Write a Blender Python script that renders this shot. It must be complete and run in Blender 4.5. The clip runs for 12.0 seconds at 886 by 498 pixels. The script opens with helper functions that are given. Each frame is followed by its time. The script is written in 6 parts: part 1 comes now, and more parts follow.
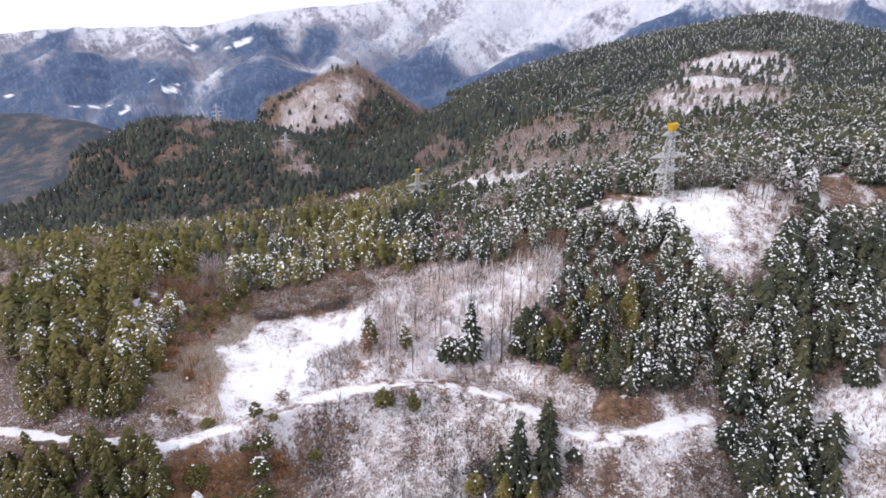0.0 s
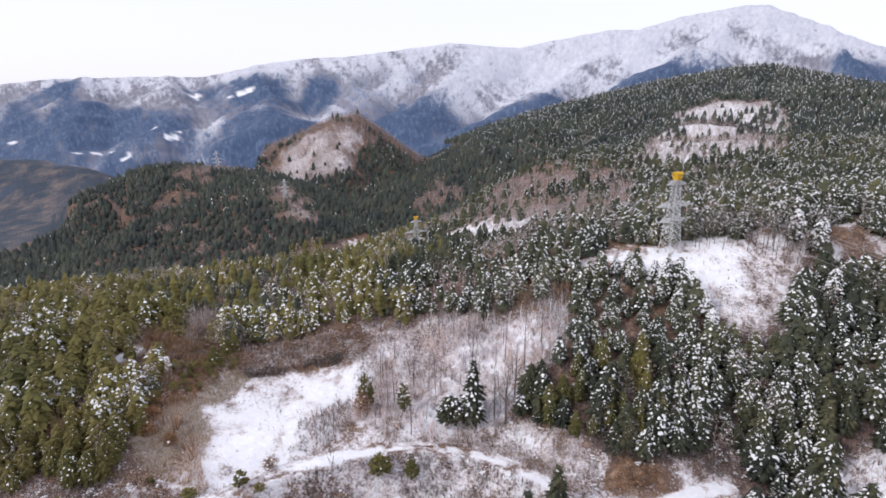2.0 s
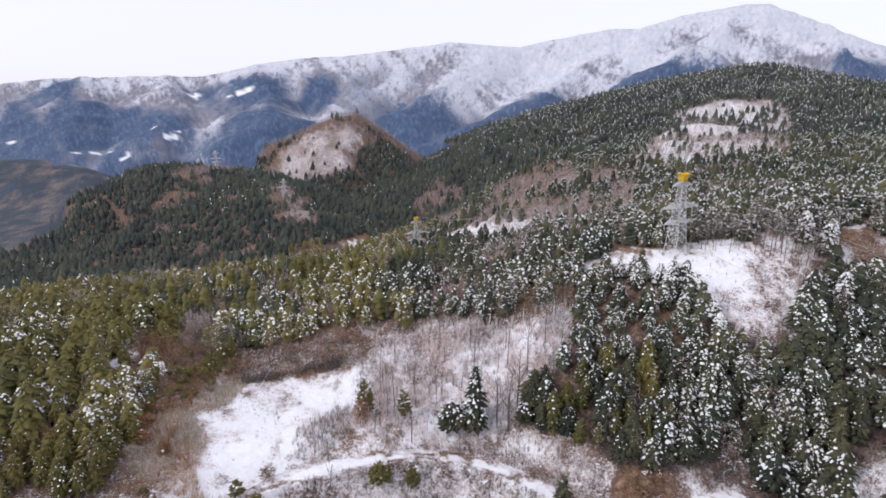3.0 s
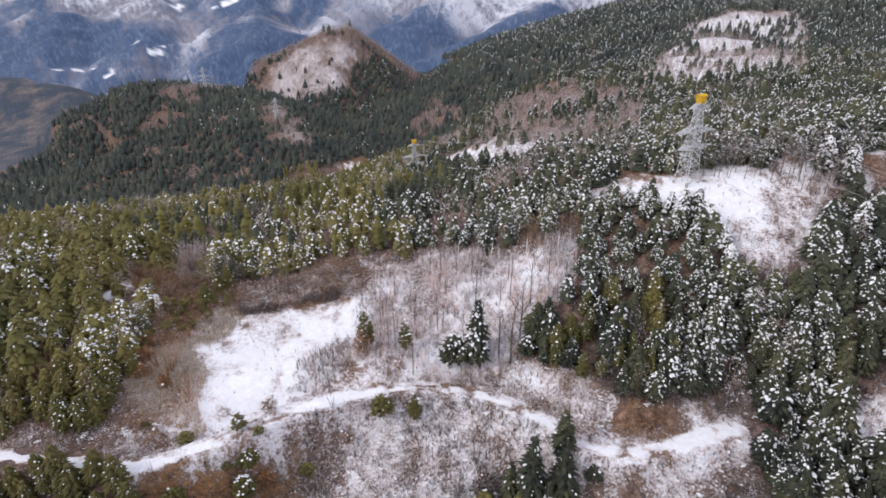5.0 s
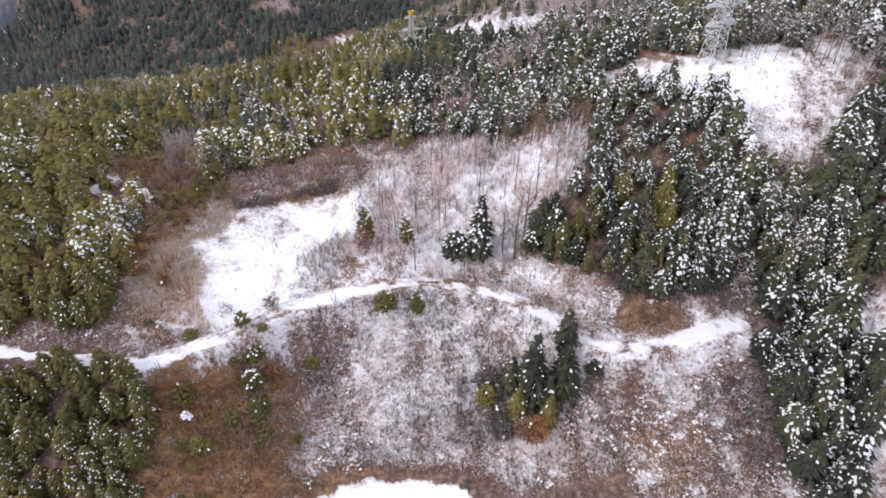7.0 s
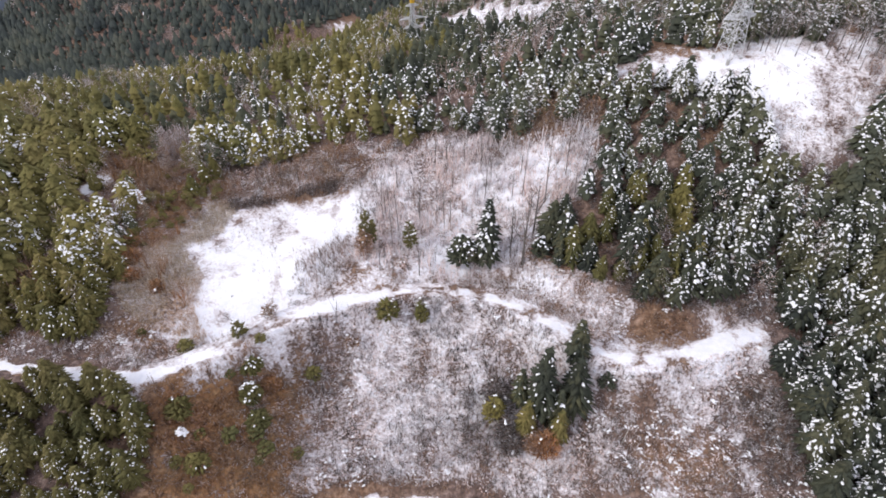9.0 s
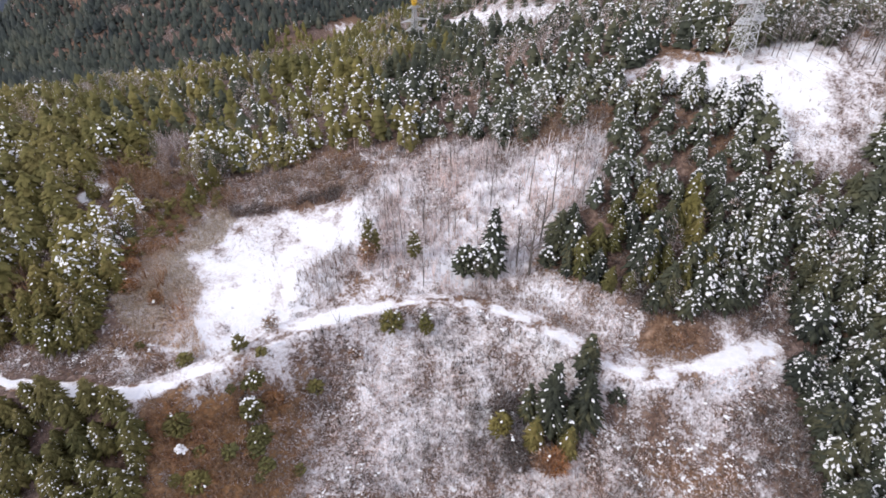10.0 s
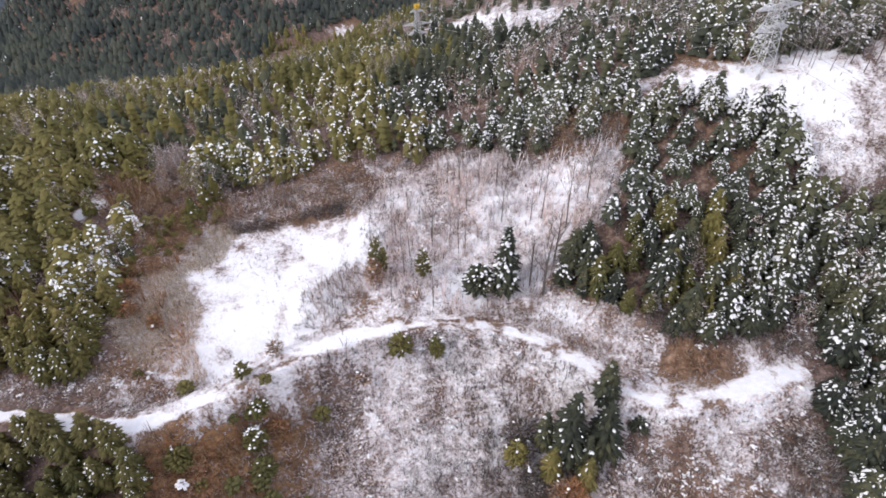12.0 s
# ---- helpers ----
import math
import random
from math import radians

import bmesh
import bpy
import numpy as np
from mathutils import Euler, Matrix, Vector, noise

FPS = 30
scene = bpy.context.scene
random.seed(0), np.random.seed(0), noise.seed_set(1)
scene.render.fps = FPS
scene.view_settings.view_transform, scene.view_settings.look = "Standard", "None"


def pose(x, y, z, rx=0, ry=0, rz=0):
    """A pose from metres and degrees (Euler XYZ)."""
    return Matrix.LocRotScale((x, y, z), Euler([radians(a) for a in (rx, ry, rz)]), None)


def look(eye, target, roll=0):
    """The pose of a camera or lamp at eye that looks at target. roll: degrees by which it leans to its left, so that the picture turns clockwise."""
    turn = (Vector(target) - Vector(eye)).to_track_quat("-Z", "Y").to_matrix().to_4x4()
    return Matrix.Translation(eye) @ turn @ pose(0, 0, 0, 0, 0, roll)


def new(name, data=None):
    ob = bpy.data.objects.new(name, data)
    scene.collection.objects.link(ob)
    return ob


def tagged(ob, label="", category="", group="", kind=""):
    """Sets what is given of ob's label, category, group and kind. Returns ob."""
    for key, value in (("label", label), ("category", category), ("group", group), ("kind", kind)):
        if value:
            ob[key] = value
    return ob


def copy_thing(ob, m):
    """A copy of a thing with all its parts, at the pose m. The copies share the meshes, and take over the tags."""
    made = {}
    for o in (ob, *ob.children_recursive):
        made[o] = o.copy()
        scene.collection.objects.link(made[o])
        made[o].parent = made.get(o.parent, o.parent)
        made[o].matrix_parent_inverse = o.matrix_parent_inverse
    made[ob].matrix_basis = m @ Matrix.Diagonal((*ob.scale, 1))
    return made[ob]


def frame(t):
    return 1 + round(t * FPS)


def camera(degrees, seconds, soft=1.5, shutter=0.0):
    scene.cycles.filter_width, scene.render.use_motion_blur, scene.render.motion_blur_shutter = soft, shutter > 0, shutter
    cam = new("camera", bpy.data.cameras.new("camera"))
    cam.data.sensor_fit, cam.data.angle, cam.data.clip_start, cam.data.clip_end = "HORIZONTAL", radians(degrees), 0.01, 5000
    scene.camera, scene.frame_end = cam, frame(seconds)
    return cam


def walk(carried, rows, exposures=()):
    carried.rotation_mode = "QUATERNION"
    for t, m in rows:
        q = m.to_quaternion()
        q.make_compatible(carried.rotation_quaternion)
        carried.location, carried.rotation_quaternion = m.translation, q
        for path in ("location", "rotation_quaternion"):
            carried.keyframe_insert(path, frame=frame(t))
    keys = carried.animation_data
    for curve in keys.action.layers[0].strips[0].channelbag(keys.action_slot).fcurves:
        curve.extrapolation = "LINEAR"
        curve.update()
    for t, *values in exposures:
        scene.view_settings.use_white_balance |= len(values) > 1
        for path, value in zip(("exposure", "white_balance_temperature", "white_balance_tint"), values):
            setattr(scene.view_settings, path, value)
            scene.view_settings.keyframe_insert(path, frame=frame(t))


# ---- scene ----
# ---------------------------------------------------------------- camera
cam = camera(78.4, 12.0, soft=1.7)
METRES, EYE, TILT, LEAN, TURN = 60.0, 118.0, -20.0, 0.0, 0.0
ROWS = [
    (0.0, 0.0, 0.0, 0.0, 0.0, 0.0, -0.0),
    (0.5, -0.0023, 0.0357, 0.0127, -0.04, 0.31, -0.02),
    (1.0, -0.0058, 0.0731, 0.0253, -0.09, 1.32, -0.01),
    (1.5, -0.0104, 0.111, 0.0388, -0.15, 2.95, -0.01),
    (2.0, -0.0153, 0.1485, 0.054, -0.22, 4.71, 0.01),
    (2.5, -0.0194, 0.187, 0.0686, -0.21, 4.71, 0.04),
    (4.5, -0.0376, 0.3412, 0.13, -0.43, 0.39, 0.12),
    (5.0, -0.0427, 0.3796, 0.1446, -0.47, -3.66, 0.19),
    (5.5, -0.0479, 0.4182, 0.1598, -0.53, -7.46, 0.25),
    (6.0, -0.0534, 0.4562, 0.1766, -0.58, -11.07, 0.28),
    (6.5, -0.0586, 0.4938, 0.1933, -0.62, -14.38, 0.3),
    (8.5, -0.0852, 0.6471, 0.2532, -0.76, -17.7, 0.33),
    (9.0, -0.0949, 0.6858, 0.2684, -0.72, -17.68, 0.31),
    (9.5, -0.1059, 0.7257, 0.2847, -0.7, -17.7, 0.33),
    (10.0, -0.118, 0.7661, 0.3014, -0.68, -17.68, 0.35),
    (10.5, -0.1313, 0.8069, 0.3182, -0.67, -17.66, 0.38),
    (11.0, -0.145, 0.8469, 0.3345, -0.67, -17.59, 0.39),
    (11.5, -0.1585, 0.8839, 0.3505, -0.72, -17.62, 0.46),
    (12.0, -0.1708, 0.9093, 0.3677, -0.79, -17.77, 0.65),
]
walk(cam, [(t, pose(0, 0, EYE, TILT, LEAN, TURN) @ pose(METRES * x, METRES * y, METRES * z, 90 + pitch, roll, yaw)) for t, x, y, z, yaw, pitch, roll in ROWS],
     [(0.0, 0.0), (1.0, -0.08), (2.0, -0.2), (4.5, -0.27), (5.5, -0.12), (6.5, 0.0), (12.0, 0.0)])

# ---------------------------------------------------------------- daylight: bright, thin overcast
SUN_UP, SUN_ROUND = 38.0, 248.0      # degrees above the horizon, degrees clockwise from north (+y)
world = bpy.data.worlds.new("sky")
world.use_nodes = True
scene.world = world
wn = world.node_tree
wn.nodes.clear()
w_out = wn.nodes.new("ShaderNodeOutputWorld")
w_bg = wn.nodes.new("ShaderNodeBackground")
w_sky = wn.nodes.new("ShaderNodeTexSky")
w_sky.sky_type = "NISHITA"
w_sky.sun_disc = False
w_sky.sun_elevation, w_sky.sun_rotation = radians(SUN_UP), radians(SUN_ROUND)
w_sky.altitude, w_sky.air_density, w_sky.dust_density, w_sky.ozone_density = 600, 1.0, 4.0, 1.0
w_cloud = wn.nodes.new("ShaderNodeMix")
w_cloud.data_type = "RGBA"
w_cloud.inputs[0].default_value = 0.72          # share of the sky that thin white cloud covers
w_cloud.inputs[7].default_value = (10.4, 10.3, 11.5, 1)
wn.links.new(w_sky.outputs[0], w_cloud.inputs[6])
wn.links.new(w_cloud.outputs[2], w_bg.inputs[0])
w_bg.inputs[1].default_value = 0.135
wn.links.new(w_bg.outputs[0], w_out.inputs[0])
sun = new("sun", bpy.data.lights.new("sun", "SUN"))
sun.data.energy, sun.data.angle, sun.data.color = 1.4, radians(10), (1.0, 0.96, 0.91)
a, e = radians(SUN_ROUND), radians(SUN_UP)
sun.matrix_world = look((math.sin(a) * math.cos(e) * 900, math.cos(a) * math.cos(e) * 900, math.sin(e) * 900), (0, 0, 0))
scene.view_settings.exposure = 0.0

# ---------------------------------------------------------------- materials
def material(name, rough_value=0.85):
    m = bpy.data.materials.new(name)
    m.use_nodes = True
    t = m.node_tree
    b = t.nodes["Principled BSDF"]
    b.inputs["Roughness"].default_value = rough_value
    b.inputs["Specular IOR Level"].default_value = 0.2
    return m, t, b


def node(t, kind, **values):
    n = t.nodes.new("ShaderNode" + kind)
    for key, value in values.items():
        n.inputs[key].default_value = value
    return n


def noise_node(t, place, scale, detail=3.0, roughness=0.55, stretch=None):
    n = node(t, "TexNoise", Scale=scale, Detail=detail, Roughness=roughness)
    if stretch:
        m = t.nodes.new("ShaderNodeMapping")
        m.inputs["Scale"].default_value = stretch
        t.links.new(place, m.inputs["Vector"])
        place = m.outputs[0]
    t.links.new(place, n.inputs["Vector"])
    return n.outputs["Fac"]


def ramp(t, value, stops):
    r = t.nodes.new("ShaderNodeValToRGB")
    el = r.color_ramp.elements
    while len(el) < len(stops):
        el.new(0.5)
    for e_, (p, c) in zip(el, stops):
        e_.position, e_.color = p, (*c, 1)
    t.links.new(value, r.inputs[0])
    return r.outputs[0]


def calc(t, op, a_, b_=None, c_=None):
    n = t.nodes.new("ShaderNodeMath")
    n.operation = op
    for i, v in enumerate((a_, b_, c_)):
        if v is None:
            continue
        if isinstance(v, (int, float)):
            n.inputs[i].default_value = v
        else:
            t.links.new(v, n.inputs[i])
    return n.outputs[0]


def blend(t, fac, a_, b_, how="MIX"):
    n = t.nodes.new("ShaderNodeMix")
    n.data_type, n.blend_type = "RGBA", how
    for i, v in ((0, fac), (6, a_), (7, b_)):
        if isinstance(v, (int, float)):
            n.inputs[i].default_value = v
        elif isinstance(v, tuple):
            n.inputs[i].default_value = (*v, 1)
        else:
            t.links.new(v, n.inputs[i])
    return n.outputs[2]


def step_up(t, value, lo, hi):
    n = node(t, "MapRange")
    n.interpolation_type = "SMOOTHSTEP"
    n.inputs["From Min"].default_value, n.inputs["From Max"].default_value = lo, hi
    t.links.new(value, n.inputs["Value"])
    return n.outputs[0]


def bumped(t, b, value, strength, distance):
    n = node(t, "Bump", Strength=strength, Distance=distance)
    t.links.new(value, n.inputs["Height"])
    t.links.new(n.outputs[0], b.inputs["Normal"])


def place_of(t):
    return t.nodes.new("ShaderNodeNewGeometry").outputs["Position"]


def attr(t, name):
    n = t.nodes.new("ShaderNodeAttribute")
    n.attribute_name = name
    return n.outputs["Fac"]


SNOW = (0.84, 0.85, 0.90)


def snow_material():
    m, t, b = material("fresh_snow", 0.55)
    p = place_of(t)
    n = noise_node(t, p, 0.35, 5, 0.6)
    t.links.new(ramp(t, n, [(0.3, (0.78, 0.79, 0.85)), (0.6, (0.88, 0.88, 0.91))]), b.inputs["Base Color"])
    bumped(t, b, noise_node(t, p, 2.2, 4), 0.4, 0.25)
    return m


def needles(name, dark, mid, light, per_island):
    m, t, b = material(name, 0.8)
    g = t.nodes.new("ShaderNodeNewGeometry")
    p = g.outputs["Position"]
    if per_island:
        pick = calc(t, "ADD", calc(t, "MULTIPLY", attr(t, "tone"), 0.6), calc(t, "MULTIPLY", g.outputs["Random Per Island"], 0.4))
    else:
        info = t.nodes.new("ShaderNodeObjectInfo")
        pick = calc(t, "FRACT", calc(t, "ADD", calc(t, "MULTIPLY", g.outputs["Random Per Island"], 0.45), info.outputs["Random"]))
    stand = noise_node(t, p, 0.045, 3)
    mixed = calc(t, "ADD", calc(t, "MULTIPLY", pick, 0.55), calc(t, "MULTIPLY", step_up(t, stand, 0.3, 0.7), 0.45))
    col = ramp(t, mixed, [(0.05, dark), (0.5, mid), (0.95, light)])
    col = blend(t, 0.8, col, ramp(t, noise_node(t, p, 0.011, 4, 0.6), [(0.34, (0.68, 0.70, 0.75)), (0.64, (1.25, 1.18, 1.0))]), "MULTIPLY")
    fine = noise_node(t, p, 3.5, 4, 0.7)
    t.links.new(blend(t, 0.75, col, ramp(t, fine, [(0.32, (0.52, 0.52, 0.54)), (0.68, (1.35, 1.32, 1.2))]), "MULTIPLY"), b.inputs["Base Color"])
    bumped(t, b, fine, 0.5, 0.25)
    return m


def bark_material(name, dark, light):
    m, t, b = material(name, 0.9)
    g = t.nodes.new("ShaderNodeNewGeometry")
    n = noise_node(t, g.outputs["Position"], 1.2, 4, 0.6, (3, 3, 0.7))
    t.links.new(ramp(t, n, [(0.3, dark), (0.7, light)]), b.inputs["Base Color"])
    bumped(t, b, n, 0.5, 0.05)
    return m


def twig_material(name, dark, mid, light, snowy):
    m, t, b = material(name, 0.9)
    g = t.nodes.new("ShaderNodeNewGeometry")
    col = ramp(t, g.outputs["Random Per Island"], [(0.1, dark), (0.5, mid), (0.9, light)])
    p = g.outputs["Position"]
    patch = noise_node(t, p, 0.05, 3)
    col = blend(t, step_up(t, patch, 0.35, 0.7), col, blend(t, 0.8, col, (1.2, 0.96, 0.82), "MULTIPLY"))
    col = blend(t, 0.7, col, ramp(t, noise_node(t, p, 2.6, 4, 0.7), [(0.33, (0.42, 0.42, 0.44)), (0.67, (1.5, 1.45, 1.4))]), "MULTIPLY")
    if snowy:
        col = blend(t, calc(t, "MULTIPLY", step_up(t, noise_node(t, p, 1.4, 3), 0.50, 0.62), snowy), col, SNOW)
    t.links.new(col, b.inputs["Base Color"])
    return m


def ground_material():
    """Snow lying over litter, dead grass and scrub; the cover comes from the relief's own zones."""
    m, t, b = material("snowy_ground", 0.85)
    p = place_of(t)
    cover, red = attr(t, "cover"), attr(t, "russet")
    big, mid, fine = noise_node(t, p, 0.12, 4, 0.6), noise_node(t, p, 0.5, 4, 0.62), noise_node(t, p, 1.25, 4, 0.7)
    grit = noise_node(t, p, 3.6, 3, 0.7)
    litter = ramp(t, mid, [(0.28, (0.040, 0.029, 0.025)), (0.5, (0.135, 0.094, 0.082)), (0.72, (0.29, 0.22, 0.20))])
    russet = ramp(t, mid, [(0.28, (0.085, 0.050, 0.030)), (0.5, (0.285, 0.158, 0.078)), (0.72, (0.44, 0.29, 0.165))])
    earth = blend(t, red, litter, russet)
    earth = blend(t, 0.9, earth, ramp(t, fine, [(0.3, (0.35, 0.35, 0.38)), (0.7, (1.45, 1.4, 1.35))]), "MULTIPLY")
    s = calc(t, "ADD", calc(t, "MULTIPLY", big, 0.12), calc(t, "MULTIPLY", mid, 0.26))
    s = calc(t, "ADD", s, calc(t, "ADD", calc(t, "MULTIPLY", fine, 0.38), calc(t, "MULTIPLY", grit, 0.24)))
    level = calc(t, "SUBTRACT", calc(t, "MULTIPLY_ADD", cover, 0.40, 0.30), s)
    lies = step_up(t, level, -0.012, 0.012)
    snow = ramp(t, mid, [(0.3, (0.74, 0.75, 0.82)), (0.65, (0.87, 0.87, 0.91))])
    dusting = ramp(t, grit, [(0.34, (0.27, 0.225, 0.225)), (0.62, (0.78, 0.73, 0.755))])
    deep = step_up(t, calc(t, "ADD", cover, calc(t, "MULTIPLY", calc(t, "SUBTRACT", big, 0.5), 0.35)), 0.62, 0.98)
    deep = calc(t, "MAXIMUM", deep, step_up(t, level, 0.05, 0.13))
    snow = blend(t, deep, dusting, snow)
    t.links.new(blend(t, lies, earth, snow), b.inputs["Base Color"])
    bumped(t, b, calc(t, "ADD", fine, calc(t, "MULTIPLY", lies, 0.6)), 0.8, 0.35)
    return m


def distant_material():
    """Mountain flanks kilometres away: blocks of dark plantation between snow-covered felled slopes and bare woods,
    their colours blued by painted haze.
    """
    m, t, b = material("distant_mountain", 0.95)
    # gullies and planted blocks run down the flanks, fanning out from the valley
    sep_ = t.nodes.new("ShaderNodeSeparateXYZ")
    t.links.new(place_of(t), sep_.inputs[0])
    fan = calc(t, "MULTIPLY", calc(t, "DIVIDE", sep_.outputs[0], calc(t, "ADD", sep_.outputs[1], 60.0)), 3000.0)
    put = t.nodes.new("ShaderNodeCombineXYZ")
    t.links.new(fan, put.inputs[0])
    t.links.new(sep_.outputs[1], put.inputs[1])
    t.links.new(sep_.outputs[2], put.inputs[2])
    p = put.outputs[0]
    wood, fields, frost_shade, brown = attr(t, "wood"), attr(t, "meadow"), attr(t, "frost_shade"), attr(t, "brown")
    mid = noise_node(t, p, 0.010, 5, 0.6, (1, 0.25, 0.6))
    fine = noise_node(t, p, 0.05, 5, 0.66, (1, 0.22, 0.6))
    # Bluish, softened ramps: distance haze put into the base colours.
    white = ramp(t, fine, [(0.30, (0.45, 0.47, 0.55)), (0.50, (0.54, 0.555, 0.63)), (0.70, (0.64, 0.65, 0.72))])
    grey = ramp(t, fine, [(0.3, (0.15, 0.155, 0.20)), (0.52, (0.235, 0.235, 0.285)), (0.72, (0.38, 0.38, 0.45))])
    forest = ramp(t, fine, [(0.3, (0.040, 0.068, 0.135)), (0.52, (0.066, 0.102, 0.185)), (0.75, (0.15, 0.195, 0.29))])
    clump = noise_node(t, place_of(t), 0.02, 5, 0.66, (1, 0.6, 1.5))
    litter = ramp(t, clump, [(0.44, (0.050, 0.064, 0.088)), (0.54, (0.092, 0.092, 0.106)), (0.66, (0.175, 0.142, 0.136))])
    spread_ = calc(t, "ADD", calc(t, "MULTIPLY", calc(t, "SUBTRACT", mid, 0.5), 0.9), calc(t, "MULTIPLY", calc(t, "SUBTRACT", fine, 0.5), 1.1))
    # Summit snow plus painted relief shading set the tone of bare flanks.
    bare = blend(t, step_up(t, calc(t, "ADD", frost_shade, spread_), 0.3, 0.85), grey, white)
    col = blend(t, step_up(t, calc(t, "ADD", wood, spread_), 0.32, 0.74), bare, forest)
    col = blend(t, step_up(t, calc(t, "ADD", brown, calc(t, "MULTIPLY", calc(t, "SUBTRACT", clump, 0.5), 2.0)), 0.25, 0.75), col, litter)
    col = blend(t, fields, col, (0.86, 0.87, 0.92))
    t.links.new(col, b.inputs["Base Color"])
    bumped(t, b, fine, 0.5, 7)
    return m


def plain(name, col, rough_value=0.6, metal=0.0, vary=0.25, size=1.5):
    m, t, b = material(name, rough_value)
    b.inputs["Metallic"].default_value = metal
    n = noise_node(t, place_of(t), size, 4)
    t.links.new(ramp(t, n, [(0.3, tuple(c * (1 - vary) for c in col)), (0.7, tuple(min(1, c * (1 + vary)) for c in col))]), b.inputs["Base Color"])
    return m


M_SNOW = snow_material()
M_GROUND = ground_material()
M_FAR = distant_material()
OLIVE = ((0.096, 0.100, 0.042), (0.144, 0.133, 0.051), (0.202, 0.171, 0.074))
GREEN = ((0.040, 0.048, 0.042), (0.068, 0.078, 0.058), (0.122, 0.120, 0.072))
M_OLIVE = needles("olive_needles", *OLIVE, False)
M_GREEN = needles("dark_needles", *GREEN, False)
M_OLIVE_FAR = needles("olive_needles_massed", *OLIVE, True)
M_GREEN_FAR = needles("dark_needles_massed", *GREEN, True)
# Needles shifted to blue: haze over remote hills put into the colour.
M_HAZED_FAR = needles("hazed_needles_massed", (0.033, 0.043, 0.045), (0.055, 0.068, 0.065), (0.100, 0.106, 0.088), True)
M_BARK = bark_material("conifer_bark", (0.05, 0.04, 0.035), (0.15, 0.12, 0.10))
M_GREY_BARK = bark_material("grey_bark", (0.07, 0.06, 0.055), (0.20, 0.175, 0.16))
M_PALE_WOOD = bark_material("weathered_stems", (0.30, 0.27, 0.25), (0.55, 0.51, 0.48))
M_TWIG = twig_material("bare_twigs", (0.14, 0.108, 0.095), (0.27, 0.215, 0.19), (0.44, 0.375, 0.355), 0.8)
M_RUSSET = twig_material("withered_leaves", (0.120, 0.074, 0.048), (0.235, 0.148, 0.092), (0.37, 0.26, 0.17), 0.25)
M_RUST = twig_material("rusty_leaves", (0.15, 0.075, 0.034), (0.27, 0.145, 0.066), (0.40, 0.24, 0.12), 0.15)
M_FROST = twig_material("frosted_twigs", (0.50, 0.46, 0.47), (0.66, 0.62, 0.65), (0.84, 0.82, 0.86), 0.9)
M_HEDGE = twig_material("dark_bank_twigs", (0.042, 0.034, 0.031), (0.080, 0.064, 0.058), (0.15, 0.12, 0.108), 0.35)
M_STRAW = twig_material("pale_dead_grass", (0.32, 0.26, 0.19), (0.45, 0.375, 0.285), (0.60, 0.52, 0.42), 0.4)
M_BROWN_FAR = twig_material("bare_wood_massed", (0.18, 0.14, 0.13), (0.28, 0.225, 0.21), (0.40, 0.335, 0.32), 0.6)
M_STEEL = plain("galvanised_steel", (0.62, 0.63, 0.65), 0.5, 0.1)
M_YELLOW = plain("yellow_paint", (0.75, 0.48, 0.04), 0.55, 0.0)
M_GLASS = plain("insulator_porcelain", (0.55, 0.55, 0.53), 0.3)
M_WIRE = plain("aluminium_cable", (0.45, 0.45, 0.46), 0.5, 0.5)
M_CONCRETE = plain("concrete", (0.42, 0.41, 0.39), 0.9)
# ---------------------------------------------------------------- relief
# All heights in metres; zero is the level of the snowy clearing.
COLS = (-450, -250, -140, -90, -40, 10, 60, 110, 170, 300)
BANDS = (60, 130, 165, 185, 210, 240, 290, 380, 520, 760)
RELIEF = (
    (-60, -50, -45, -42, -52, -52, -42, -38, -30, -20),
    (-45, -27, -20, -14, -30, -29, -17, -12, 0, 10),
    (-35, -8, 2, -2, -18, -12, 3, 2, 18, 30),
    (-25, -1, 5, 0, -1, 0, 14, 19, 32, 45),
    (-22, 6, 10, 0, 0, 9, 30, 40, 50, 60),
    (-20, 10, 13, 4, 8, 20, 42, 54, 67, 72),
    (-25, 5, 10, 10, 17, 22, 43, 52, 63, 68),
    (-45, -15, -2, 2, 6, 10, 28, 36, 48, 62),
    (-80, -64, -48, -35, -22, -12, 12, 30, 42, 60),
    (-140, -128, -100, -72, -56, -36, 0, 30, 48, 70),
)
# crest lines: x, y, height of the ground
BACK_RANGE = ((-3602, 3500, 183), (-2704, 3500, 211), (-2352, 3500, 247), (-2007, 3500, 248), (-1661, 3500, 254), (-1453, 3500, 261), (-1137, 3500, 324),
              (-895, 3500, 353), (-619, 3500, 373), (-276, 3500, 412), (66, 3500, 454), (271, 3500, 445), (477, 3500, 419), (747, 3500, 477), (1015, 3500, 528),
              (1185, 3500, 528), (1415, 3500, 598), (1679, 3500, 645), (1811, 3500, 664), (1951, 3500, 670), (2093, 3500, 586), (2244, 3500, 504),
              (2380, 3500, 504), (2561, 3500, 456), (2802, 3500, 405), (3600, 3500, 351))
